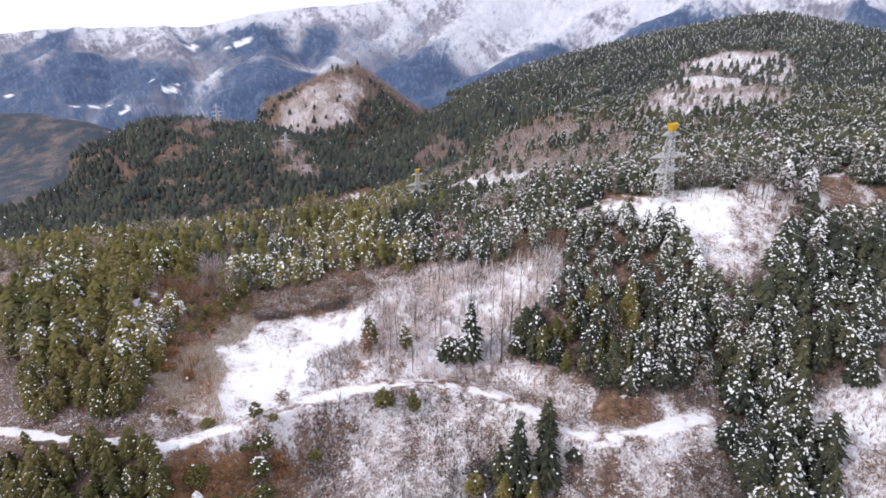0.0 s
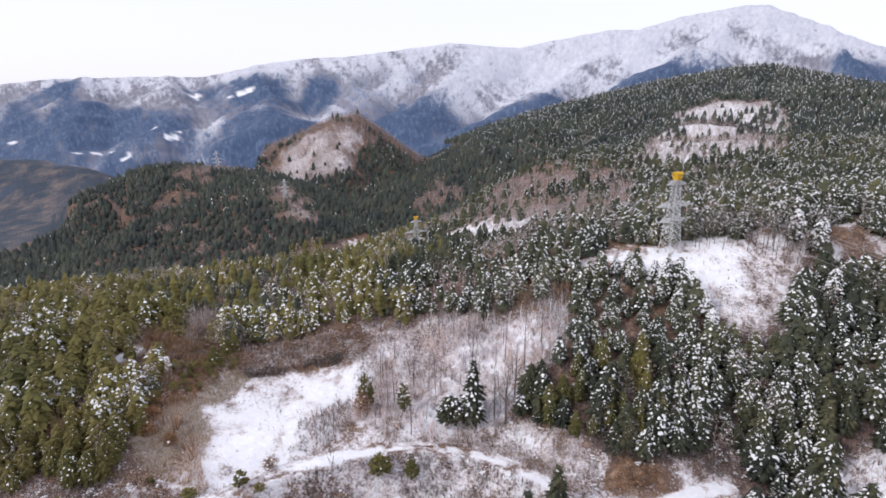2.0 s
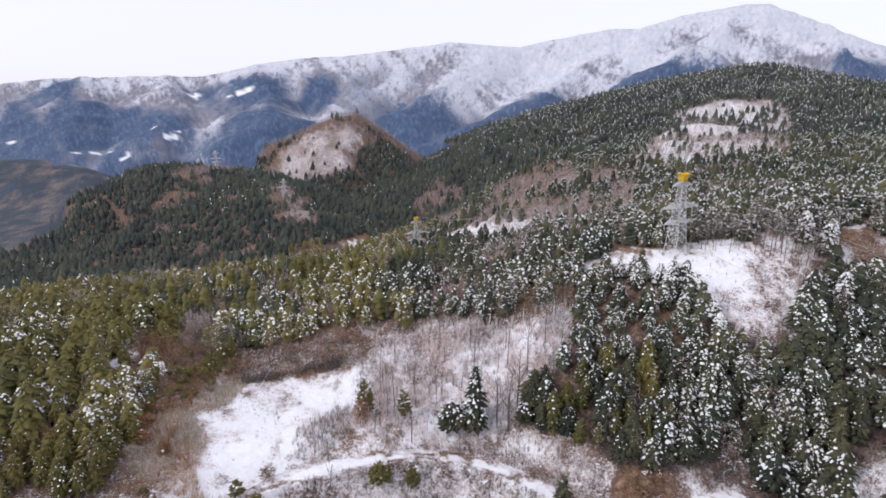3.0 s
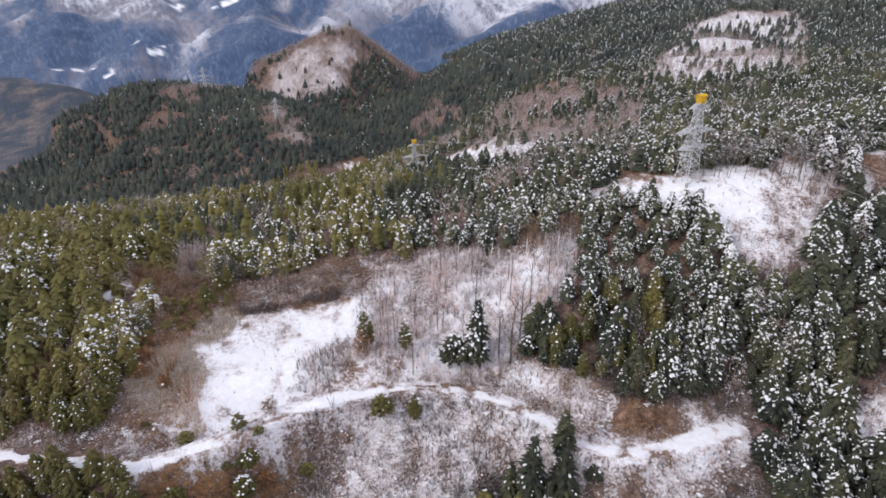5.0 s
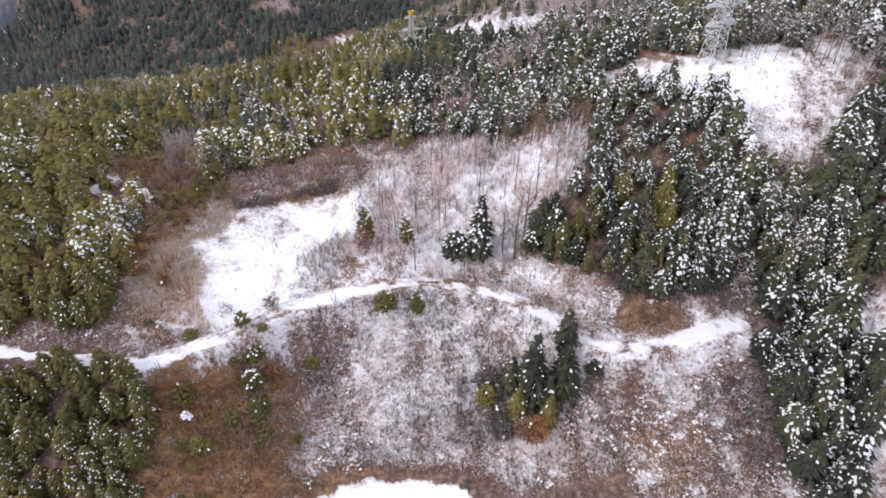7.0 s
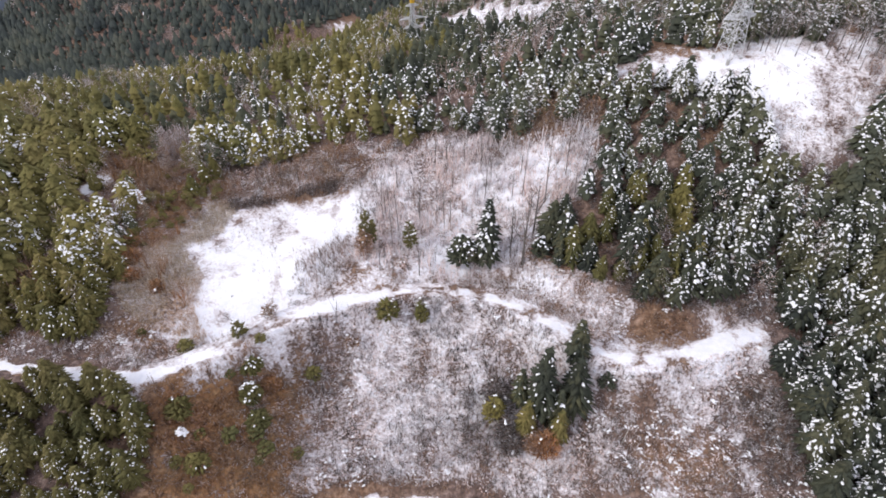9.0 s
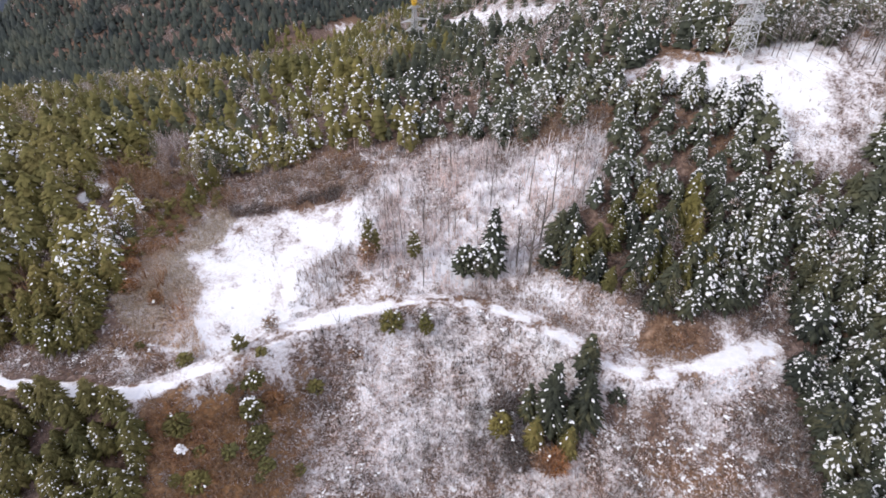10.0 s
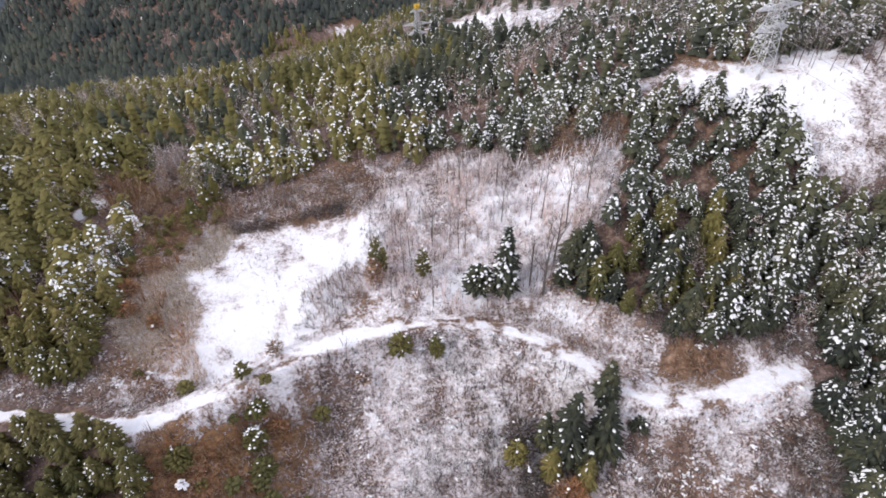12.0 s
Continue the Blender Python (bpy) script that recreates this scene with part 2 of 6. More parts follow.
# spurs that run down from the range into the valley
SPURS = (((-640, 3420, 332), (-420, 3000, 170), (-212, 2600, 33), (-53, 2250, -81)),
         ((1134, 3440, 493), (639, 2950, 254), (299, 2500, 90), (107, 2150, -12)),
         ((1831, 3470, 647), (1336, 3050, 415), (882, 2550, 212)),
         ((1972, 3470, 641), (1966, 3050, 387), (1974, 2650, 191)),
         ((-1102, 3440, 301), (-826, 2750, 113), (-753, 2250, -7)),
         ((-2133, 3450, 236), (-1769, 2750, 46), (-1501, 2150, -60)),
         ((-1639, 3450, 243), (-1275, 2700, 60), (-1167, 2200, -64)),
         ((65, 3460, 438), (27, 2950, 226), (-132, 2600, 88)))
LONG_RIDGE = ((-60, 1280, -46), (90, 1300, 24), (228, 1350, 72), (374, 1400, 111), (570, 1450, 152), (700, 1480, 176), (792, 1500, 192), (900, 1500, 182), (980, 1500, 156),
              (1090, 1500, 108), (1200, 1500, 62), (1500, 1500, 30))
PATCH_HILL = ((289, 820, 38), (311, 835, 57), (353, 840, 79), (395, 842, 86), (438, 842, 80), (480, 838, 66), (532, 826, 39))
CONE_HILL = ((-482, 1340, -33), (-407, 1380, 15), (-311, 1400, 58), (-254, 1400, 79), (-212, 1400, 87), (-164, 1400, 58), (-108, 1400, 15), (-42, 1400, -28))
LEFT_HILL = ((-757, 1050, -147), (-718, 1080, -93), (-699, 1110, -66), (-662, 1140, -43), (-629, 1160, -29), (-577, 1170, -21), (-474, 1160, -23), (-407, 1130, -30),
             (-290, 1000, -40), (-197, 850, -77))
WEST_HILL = ((-1914, 1750, -6), (-1505, 1750, -69), (-1257, 1700, -81), (-1053, 1620, -98), (-947, 1560, -122))
ROAD = ((-175, 158), (-150, 152), (-130, 148), (-111, 147), (-95, 143), (-82, 147), (-69, 156), (-55, 167), (-38, 174), (-24, 178), (-9, 180),
        (8, 178), (25, 168), (35, 158), (42, 151), (54, 147), (70, 151), (84, 155), (97, 158))
CLEARING = ((-86, 223), (-62, 226), (-46, 231), (-37, 226), (-35, 214), (-35, 190), (-44, 178), (-60, 166), (-79, 158), (-83, 168), (-88, 184), (-97, 193))


def smooth(a, b, v):
    t = np.clip((v - a) / (b - a), 0, 1)
    return t * t * (3 - 2 * t)


def hashed(ix, iy, seed):
    n = (ix.astype(np.int64) * 374761393 + iy.astype(np.int64) * 668265263 + seed * 974634777) & 0xFFFFFFFF
    n = ((n ^ (n >> 13)) * 1274126177) & 0xFFFFFFFF
    return ((n ^ (n >> 16)) & 0xFFFF) / 65535.0


def rough(x, y, size, octaves=3, seed=0):
    """Value noise in -1 to 1, its largest lumps of that size in metres."""
    x, y = np.asarray(x, float), np.asarray(y, float)
    total, weight, sum_w = 0.0, 1.0, 0.0
    for o in range(octaves):
        u, v = x / size * 2 ** o + 17.3 * o, y / size * 2 ** o - 9.1 * o
        iu, iv = np.floor(u), np.floor(v)
        fu, fv = u - iu, v - iv
        fu, fv = fu * fu * (3 - 2 * fu), fv * fv * (3 - 2 * fv)
        a, b = hashed(iu, iv, seed + o), hashed(iu + 1, iv, seed + o)
        c, d = hashed(iu, iv + 1, seed + o), hashed(iu + 1, iv + 1, seed + o)
        total = total + weight * ((a * (1 - fu) + b * fu) * (1 - fv) + (c * (1 - fu) + d * fu) * fv)
        sum_w, weight = sum_w + weight, weight * 0.5
    return total / sum_w * 2 - 1


def spline_weights(knots, v):
    """Index and cubic weights of the four knots round each v."""
    k = np.asarray(knots, float)
    v = np.clip(v, k[0], k[-1])
    i = np.clip(np.searchsorted(k, v, side="right") - 1, 0, len(k) - 2)
    h = k[i + 1] - k[i]
    t = (v - k[i]) / h
    lo, hi = np.maximum(i - 1, 0), np.minimum(i + 2, len(k) - 1)
    h00, h10, h01, h11 = 2 * t**3 - 3 * t**2 + 1, t**3 - 2 * t**2 + t, -2 * t**3 + 3 * t**2, t**3 - t**2
    ga, gb = h / np.maximum(k[i + 1] - k[lo], 1e-6), h / np.maximum(k[hi] - k[i], 1e-6)
    return (lo, i, i + 1, hi), (-h10 * ga, h00 - h11 * gb, h01 + h10 * ga, h11 * gb)


def near_relief(x, y):
    ci, cw = spline_weights(COLS, x)
    bi, bw = spline_weights(BANDS, y)
    table = np.asarray(RELIEF, float)
    return sum(wb * wc * table[b, c] for b, wb in zip(bi, bw) for c, wc in zip(ci, cw))


def along(line, x, y):
    """Distance to a line of points and the value of its last column (if any) at the nearest place."""
    best = np.full(np.shape(x), 1e18)
    val = np.zeros(np.shape(x))
    for p, q in zip(line[:-1], line[1:]):
        dx, dy = q[0] - p[0], q[1] - p[1]
        t = np.clip(((x - p[0]) * dx + (y - p[1]) * dy) / (dx * dx + dy * dy), 0, 1)
        d = (x - p[0] - t * dx) ** 2 + (y - p[1] - t * dy) ** 2
        nearer = d < best
        best = np.where(nearer, d, best)
        if len(p) > 2:
            val = np.where(nearer, p[2] + t * (q[2] - p[2]), val)
    return np.sqrt(best), val


def inside(poly, x, y):
    hit = np.zeros(np.shape(x), bool)
    for (ax, ay), (bx, by) in zip(poly, poly[1:] + poly[:1]):
        cross = ((ay > y) != (by > y)) & (x < (bx - ax) * (y - ay) / ((by - ay) or 1e-9) + ax)
        hit ^= cross
    return hit


def crest(line, x, y, slope, blunt):
    d, z = along(line, x, y)
    return z - slope * (np.sqrt(d * d + blunt * blunt) - blunt)


def height(x, y):
    x, y = np.asarray(x, float), np.asarray(y, float)
    far = np.hypot(x, y)
    near = near_relief(x, y)
    floor = -178 + 24 * rough(x, y, 500, 2, 5)
    fade = smooth(720, 960, y) + smooth(500, 1100, -x) * smooth(300, 700, y)
    land = near + (np.minimum(floor, near) - near) * np.clip(fade, 0, 1)
    gully = 1 - np.abs(rough(x, y, 420, 4, 11))
    spur = np.abs(rough(x + 0.45 * y, y / 2.6, 560, 4, 14)) ** 0.8
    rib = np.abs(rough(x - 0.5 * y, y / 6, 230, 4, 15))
    stack = [land,
             crest(BACK_RANGE, x, y, 0.40, 25) - smooth(0, 900, 3500 - y) * (45 * gully - 20) - smooth(0, 300, 3500 - y) * (120 * spur + 75 * rib),
             np.maximum.reduce([crest(line, x, y, 0.42, 20) for line in SPURS]) - 22 * gully - 60 * spur - 60 * rib + 52,
             crest(LONG_RIDGE, x, y, 0.15, 60) + 10 * rough(x, y, 160, 3, 3) * smooth(700, 1100, y),
             crest(PATCH_HILL, x, y, 0.42, 30) + 4 * rough(x, y, 60, 2, 6),
             crest(CONE_HILL, x, y, 0.50, 22) + 6 * rough(x, y, 90, 2, 8),
             crest(LEFT_HILL, x, y, 0.36, 60) + 5 * rough(x, y, 150, 3, 9),
             crest(WEST_HILL, x, y, 0.42, 50) + 34 * rough(x, y / 1.5, 230, 3, 4)]
    top = np.maximum.reduce(stack)
    z = top + 7 * np.log(sum(np.exp((s - top) / 7) for s in stack))
    z = z + smooth(3300, 3500, y) * 14 * rough(x, y, 260, 4, 21)
    z = z + 1.6 * rough(x, y, 24, 3, 1) * smooth(60, 120, far) + 0.35 * rough(x, y, 3.2, 2, 2)
    # the graded track and the level clearing
    d, _ = along(ROAD, x, y)
    bed = -3 + 1.5 * smooth(40, 100, x)
    z = z + (bed - z) * (1 - smooth(3.5, 9.0, d))
    return z

# ---------------------------------------------------------------- zones of the plan
PYLON_GLADE = ((62, 255), (85, 257), (107, 250), (126, 238), (140, 226), (138, 210), (124, 197), (110, 198), (104, 206), (101, 216), (88, 227), (66, 241))
BARE_SLOPE = ((-35, 190), (-37, 228), (-47, 234), (-90, 229), (-92, 240), (-70, 250), (-40, 257), (0, 253), (30, 234), (54, 228), (48, 206), (35, 197), (24, 185), (12, 182), (-20, 182))
HOLLOW = ((-46, 166), (-30, 176), (-8, 178), (10, 175), (24, 164), (36, 152), (44, 140), (52, 120), (18, 121), (4, 127), (-15, 129), (-34, 127), (-45, 122), (-48, 145))
LOWER_SNOW = ((-41, 118), (-31, 123.5), (-15, 124.5), (0, 123), (7, 118), (6, 106), (-38, 106))
LOWER_BANK = ((-50, 119), (-36, 127), (-15, 129), (4, 127), (16, 121), (9, 117), (0, 123), (-15, 124.5), (-31, 123.5), (-44, 115))
LOWER_RIGHT = ((44, 148), (92, 153), (92, 135), (96, 95), (58, 95), (46, 135))
BROWN_LEFT = ((-90, 140), (-66, 153), (-48, 163), (-45, 125), (-40, 90), (-84, 90), (-84, 130))
BROWN_EDGE = ((-106, 160), (-80, 158), (-88, 184), (-97, 194), (-87, 223), (-90, 242), (-112, 246), (-126, 230), (-116, 214), (-113, 196), (-102, 172))
BROWN_BANK = ((53, 157), (58, 152), (72, 155), (70, 164), (57, 166))
RIGHT_STAND = ((24, 186), (36, 180), (51, 170), (65, 164), (85, 168), (103, 163), (135, 162), (190, 160), (200, 200), (150, 220), (140, 210), (122, 195), (108, 196),
               (103, 205), (100, 215), (87, 226), (66, 239), (56, 228), (50, 206), (36, 196))
LOWER_LEFT_WOOD = ((-190, 153), (-150, 148), (-128, 144), (-112, 143), (-95, 139), (-86, 137), (-83, 118), (-82, 90), (-190, 90))
RIGHT_CLUMP = ((92, 152), (98, 162), (112, 166), (150, 166), (150, 105), (88, 105), (90, 138))

TRACK_SHOULDER = ((12, 182), (24, 186), (36, 181), (51, 171), (50, 158), (40, 153), (30, 168), (18, 177))
UPPER_BANK = ((-98, 228), (-86, 226), (-62, 229), (-46, 234), (-38, 231), (-30, 240), (-24, 256), (-48, 257), (-70, 251), (-92, 243))
ROAD_BANK = ((-24, 184), (8, 186), (26, 178), (44, 160), (40, 154), (24, 172), (8, 181), (-24, 181.5))
RUSSET_CORNER = ((-142, 226), (-112, 218), (-103, 242), (-116, 256), (-140, 250))
GRASS_EDGE = ((-114, 192), (-104, 200), (-92, 228), (-84, 223), (-93, 194), (-84, 184), (-78, 160), (-90, 160), (-104, 168), (-112, 180))
UPPER_EAST = ((18, 238), (34, 232), (52, 227), (62, 236), (50, 247), (24, 252))
FIELD_BANK = ((-90, 227), (-62, 230.5), (-46, 235.5), (-45, 232), (-62, 227), (-88, 223.5))
TRACK_SHOULDER_EAST = ((72, 157), (100, 161), (104, 166), (85, 171), (70, 166))
ROADSIDE_WEST = ((-150, 155), (-112, 151), (-95, 148), (-86, 152), (-80, 158), (-104, 163), (-130, 161))
EAST_OPEN = ((118, 158), (150, 168), (165, 150), (150, 118), (126, 100), (112, 104), (120, 135))
LOWER_BROWN = ((46, 132), (54, 135), (67, 132), (73, 126), (68, 118), (47, 121))
LOWER_DARK = ((77, 144), (90, 146), (94, 136), (93, 122), (80, 118), (83, 131))
WOOD_RUST = ((-134, 234), (-126, 246), (-114, 240), (-112, 228), (-128, 225))
WOOD_PALE = ((-128, 262), (-119, 272), (-108, 256), (-119, 248))
WOOD_BROWN = ((-142, 186), (-134, 188), (-128, 174), (-138, 170))
WOOD_GAP = ((-142, 221), (-136, 233), (-133, 231), (-136, 219))
WHITE_BANK = ((30, 178), (42, 174), (53, 166), (51, 158), (42, 160), (34, 168))
MEADOW = ((-152, 775), (-146, 818), (-122, 846), (-100, 838), (-106, 782))
SNOW_STRIP = ((-34, 538), (-28, 578), (22, 568), (55, 474), (78, 428), (60, 402), (40, 428), (8, 530))
BROWN_VALLEY = ((20, 600), (60, 720), (110, 680), (180, 590), (172, 480), (130, 400), (92, 385), (60, 385), (30, 450))
BROWN_VALLEY_WEST = ((-70, 640), (-60, 760), (0, 765), (50, 640), (11, 560), (-60, 590))
PATCH_FACE = ((215, 600), (285, 760), (311, 838), (353, 846), (395, 850), (438, 846), (480, 840), (425, 690), (392, 621), (330, 560), (258, 560))
PATCH_UPPER = ((440, 1085), (487, 1170), (575, 1195), (650, 1130), (643, 1042), (596, 953), (553, 932), (490, 985))
CONE_FACE = ((-336, 1362), (-301, 1361), (-230, 1350), (-170, 1338), (-180, 1253), (-190, 1188), (-238, 1120), (-300, 1150), (-370, 1215), (-415, 1285), (-380, 1340))
LEFT_HILL_BARE = ((-319, 1030), (-275, 1022), (-200, 900), (-196, 846), (-262, 880), (-303, 968))
# planted blocks, bare flanks and snowy fields of the far range
FAR_DARK = (((-2401, 3408), (-2164, 3416), (-1889, 2970), (-2129, 3013)), ((-2090, 2930), (-1816, 3126), (-1230, 2687), (-1074, 2338), (-1430, 2417), (-1679, 2328)),
            ((-1080, 3207), (-900, 3246), (-816, 2971), (-525, 2919), (-575, 3187), (-754, 3242), (-662, 2742), (-1051, 2751), (-1133, 2988)),
            ((-1034, 2698), (-592, 2665), (-560, 2300), (-915, 2371)), ((-163, 2464), (123, 2486), (317, 2652), (599, 2746), (420, 2300), (100, 1900), (-138, 2225)),
            ((-246, 2891), (-166, 2846), (-158, 2692), (-236, 2761)), ((-2440, 3118), (-2099, 2898), (-1528, 2074), (-1785, 2235)))
FAR_PALE = (((-2161, 3441), (-1623, 3418), (-1303, 2797), (-1714, 3023), (-1876, 2978)), ((-2243, 3184), (-1926, 2988), (-1717, 2622), (-1999, 2829)),
            ((-982, 2713), (-630, 2852), (-563, 2656), (-879, 2489)))
FAR_FIELDS = ((-1388, 3203, 40), (-1079, 3056, 46), (-1040, 3079, 40), (-1128, 3017, 26), (-1983, 2580, 40), (-1301, 2545, 20), (-1148, 2396, 34), (-1160, 2479, 24),
              (-1164, 2360, 26), (-1296, 2352, 16), (-1401, 2245, 26), (-1367, 2229, 24), (-1306, 2191, 20), (-1185, 2069, 28), (-1641, 2236, 18), (-1443, 2190, 22))


def soft_zone(poly, x, y, seed, jag=5.0):
    """Share of a zone at each place, with a ragged, blurred edge."""
    total = 0.0
    for k, size in enumerate((14, 9, 6, 4, 3)):
        total = total + inside(poly, x + 2 * jag * rough(x, y, size, 2, seed + k), y + 2 * jag * rough(x, y, size, 2, seed + 50 + k))
    return total / 5


def snow_cover(x, y):
    c = 0.30 + 0.25 * rough(x, y, 60, 2, 30)
    c = np.where(y > 420, 0.30 + 0.3 * rough(x, y, 90, 2, 31), c)
    c = np.where(y > 760, 0.14 + 0.36 * smooth(50, 400, x) + 0.3 * rough(x, y, 120, 2, 28), c)

    def lay(zone, value):
        nonlocal c
        c = c + zone * (value - c)

    lay(smooth(104, 120, x) * smooth(196, 210, y) * (1 - smooth(262, 300, y)), 0.50 + 0.6 * rough(x, y, 7, 3, 27))
    lay(smooth(110, 150, x) * smooth(225, 265, y) * (1 - smooth(430, 520, y)), 0.56 + 0.3 * rough(x, y, 14, 3, 17))
    lay(soft_zone(RIGHT_STAND, x, y, 60), 0.30)
    lay(soft_zone(TRACK_SHOULDER, x, y, 69), 0.68 + 0.4 * rough(x, y, 7, 3, 32))
    lay(soft_zone(TRACK_SHOULDER_EAST, x, y, 55), 0.5 + 0.3 * rough(x, y, 7, 2, 26))
    lay(soft_zone(ROADSIDE_WEST, x, y, 54), 0.46 + 0.4 * rough(x, y, 7, 2, 25))
    lay(soft_zone(EAST_OPEN, x, y, 59), 0.74 + 0.4 * rough(x, y, 10, 3, 29))
    lay(soft_zone(BARE_SLOPE, x, y, 61), 0.77 - 0.26 * smooth(220, 244, y) + 0.42 * rough(x, y, 9, 3, 33))
    lay(soft_zone(HOLLOW, x, y, 62, 3), 0.56 - 0.03 * smooth(-145, -125, -y) + 0.30 * rough(x, y / 2.2, 6, 3, 34))
    lay(soft_zone(LOWER_RIGHT, x, y, 63), 0.46 + 0.42 * rough(x, y, 6, 3, 35))
    lay(soft_zone(LOWER_BROWN, x, y, 53, 6), 0.34 + 0.3 * rough(x, y, 6, 2, 23))
    lay(soft_zone(LOWER_DARK, x, y, 52, 6), 0.16 + 0.3 * rough(x, y, 6, 2, 22))
    lay(soft_zone(BROWN_LEFT, x, y, 64), 0.25 + 0.42 * rough(x, y, 8, 3, 36) + 0.25 * smooth(-60, -46, x))
    lay(soft_zone(BROWN_EDGE, x, y, 65), 0.40 + 0.40 * rough(x, y, 7, 3, 37))
    lay(soft_zone(GRASS_EDGE, x, y, 48, 4), 0.62 + 0.4 * rough(x, y, 6, 3, 16))
    lay(soft_zone(WHITE_BANK, x, y, 51, 9), 0.66 + 0.4 * rough(x, y, 5, 2, 21))
    lay(soft_zone(BROWN_BANK, x, y, 66, 7), 0.20)
    lay(soft_zone(WOOD_GAP, x, y, 50, 1), 1.0)
    lay(soft_zone(WOOD_RUST, x, y, 47, 3), 0.5 + 0.4 * rough(x, y, 5, 2, 15))
    lay(soft_zone(WOOD_PALE, x, y, 49, 3), 0.6)
    lay(soft_zone(UPPER_EAST, x, y, 58), 0.36)
    # the bank above the clearing
    lay(smooth(231, 236, y) * (1 - smooth(246, 256, y)) * smooth(-100, -85, x) * (1 - smooth(-42, -30, x)), 0.46 + 0.55 * rough(x, y, 7, 3, 24))
    d, _ = along(ROAD, x, y)
    lay((1 - smooth(4, 10 + 3 * rough(x, y, 9, 2, 20), d)) * smooth(-98, -84, x) * (1 - smooth(90, 100, x)), 0.60 + 0.4 * rough(x, y, 5, 3, 19))
    lay(soft_zone(CLEARING, x, y, 57, 16), 0.58 + 0.3 * rough(x, y, 5, 2, 18))
    lay(soft_zone(CLEARING, x, y, 67, 9), 0.90 - 0.22 * smooth(-60, -42, x) * smooth(-212, -190, -y) - 0.16 * smooth(200, 218, y) * (1 - smooth(-66, -48, x)) - 0.12 * smooth(-80, -92, x) + 0.46 * rough(x, y, 5, 3, 38))
    lay(soft_zone(LOWER_BANK, x, y, 44, 1.5), 0.14)
    lay(soft_zone(LOWER_SNOW, x, y, 43, 1.5), 0.95)
    lay(soft_zone(FIELD_BANK, x, y, 46, 1.5), 0.12)
    lay(soft_zone(PYLON_GLADE, x, y, 68, 11), (0.80 + 0.20 * smooth(208, 226, y + 0.45 * (108 - x))) - 0.10 * smooth(106, 120, x) + 0.40 * rough(x, y, 5, 3, 39))
    # snow-covered meadows, felled slopes and leafless woods farther off
    for zone, value, seed in ((BROWN_VALLEY, 0.42, 40), (BROWN_VALLEY_WEST, 0.36, 41), (SNOW_STRIP, 0.95, 48), (MEADOW, 0.9, 42), (PATCH_FACE, 0.84, 43), (PATCH_UPPER, 0.80, 44),
                              (CONE_FACE, 0.56, 45), (LEFT_HILL_BARE, 0.46, 46)):
        lay(soft_zone(zone, x, y, seed + 200, 22), value + 0.2 * rough(x, y, 35, 3, seed))
    return np.clip(c, 0, 1.1)


def russet_share(x, y):
    r = 0.15 + 0.5 * rough(x, y, 30, 2, 70)
    for zone, value in ((BROWN_LEFT, 1.0), (BROWN_EDGE, 0.9), (GRASS_EDGE, 0.25), (BROWN_BANK, 0.55), (LOWER_BROWN, 0.4), (LOWER_DARK, 0.3)):
        r = r + soft_zone(zone, x, y, 71) * (value - r)
    r = r + soft_zone(HOLLOW, x, y, 72) * (0.12 - r)
    return np.clip(r, 0, 1)


def far_zone(poly, x, y, seed):
    u, v = x + 45 * rough(x, y, 130, 3, seed), y + 90 * rough(x, y, 130, 3, seed + 7)
    return sum(inside(poly, u + 18 * a_, v + 60 * a_) * 1.0 for a_ in (-1, 0, 1)) / 3


def wood_share(x, y):
    """How much of a far flank is dark plantation: most low on the west side, little by the crest in the east."""
    down = 1 - smooth(2200, 3000, y)
    w = 0.40 + 0.32 * down - 0.34 * smooth(-500, 500, x) * (1 - 0.6 * down) + 0.40 * rough(x, y / 1.6, 330, 3, 80)
    w = w + 0.42 * smooth(-500, 0, x) * (1 - smooth(2600, 3050, y + 350 * rough(x - 0.5 * y, y / 5, 260, 3, 86)))
    w = w * (1 - 0.75 * smooth(3250, 3480, y))
    for zones, value in ((FAR_PALE, 0.06), (FAR_DARK, 0.80)):
        for k, zone in enumerate(zones):
            w = w + far_zone(zone, x, y, 500 + k) * (value - w)
    return np.clip(w, 0, 1)


def frost_shade_share(x, y):
    """How white the bare flanks are: hoar and snow on the high eastern summits, little low in the west; pale ribs and
    greyer gullies are relief shading put into the colour.
    """
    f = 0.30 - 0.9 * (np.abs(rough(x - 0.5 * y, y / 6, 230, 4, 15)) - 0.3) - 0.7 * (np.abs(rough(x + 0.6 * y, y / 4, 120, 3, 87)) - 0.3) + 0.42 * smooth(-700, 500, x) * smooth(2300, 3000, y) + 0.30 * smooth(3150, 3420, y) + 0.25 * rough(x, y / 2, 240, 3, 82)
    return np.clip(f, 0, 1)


def brown_share(x, y):
    """Leafless brown woods on the low hills west of the valley."""
    b = smooth(-1980, -1780, -y) * smooth(700, 820, -x) * smooth(-0.35, 0.15, rough(x, y, 190, 3, 83) + 0.25)
    return np.clip(b, 0, 1)


def meadow_share(x, y):
    """Snow-covered fields of the far valley."""
    m = 0.0
    for fx_, fy_, size in FAR_FIELDS:
        u, v = x - fx_ + 16 * rough(x, y, 40, 2, 84), (y - fy_) / 1.3 + 16 * rough(x, y, 40, 2, 85)
        m = np.maximum(m, 1 - smooth(0.8 * size, 1.15 * size, 1.7 * np.hypot(u, v)))
    return m


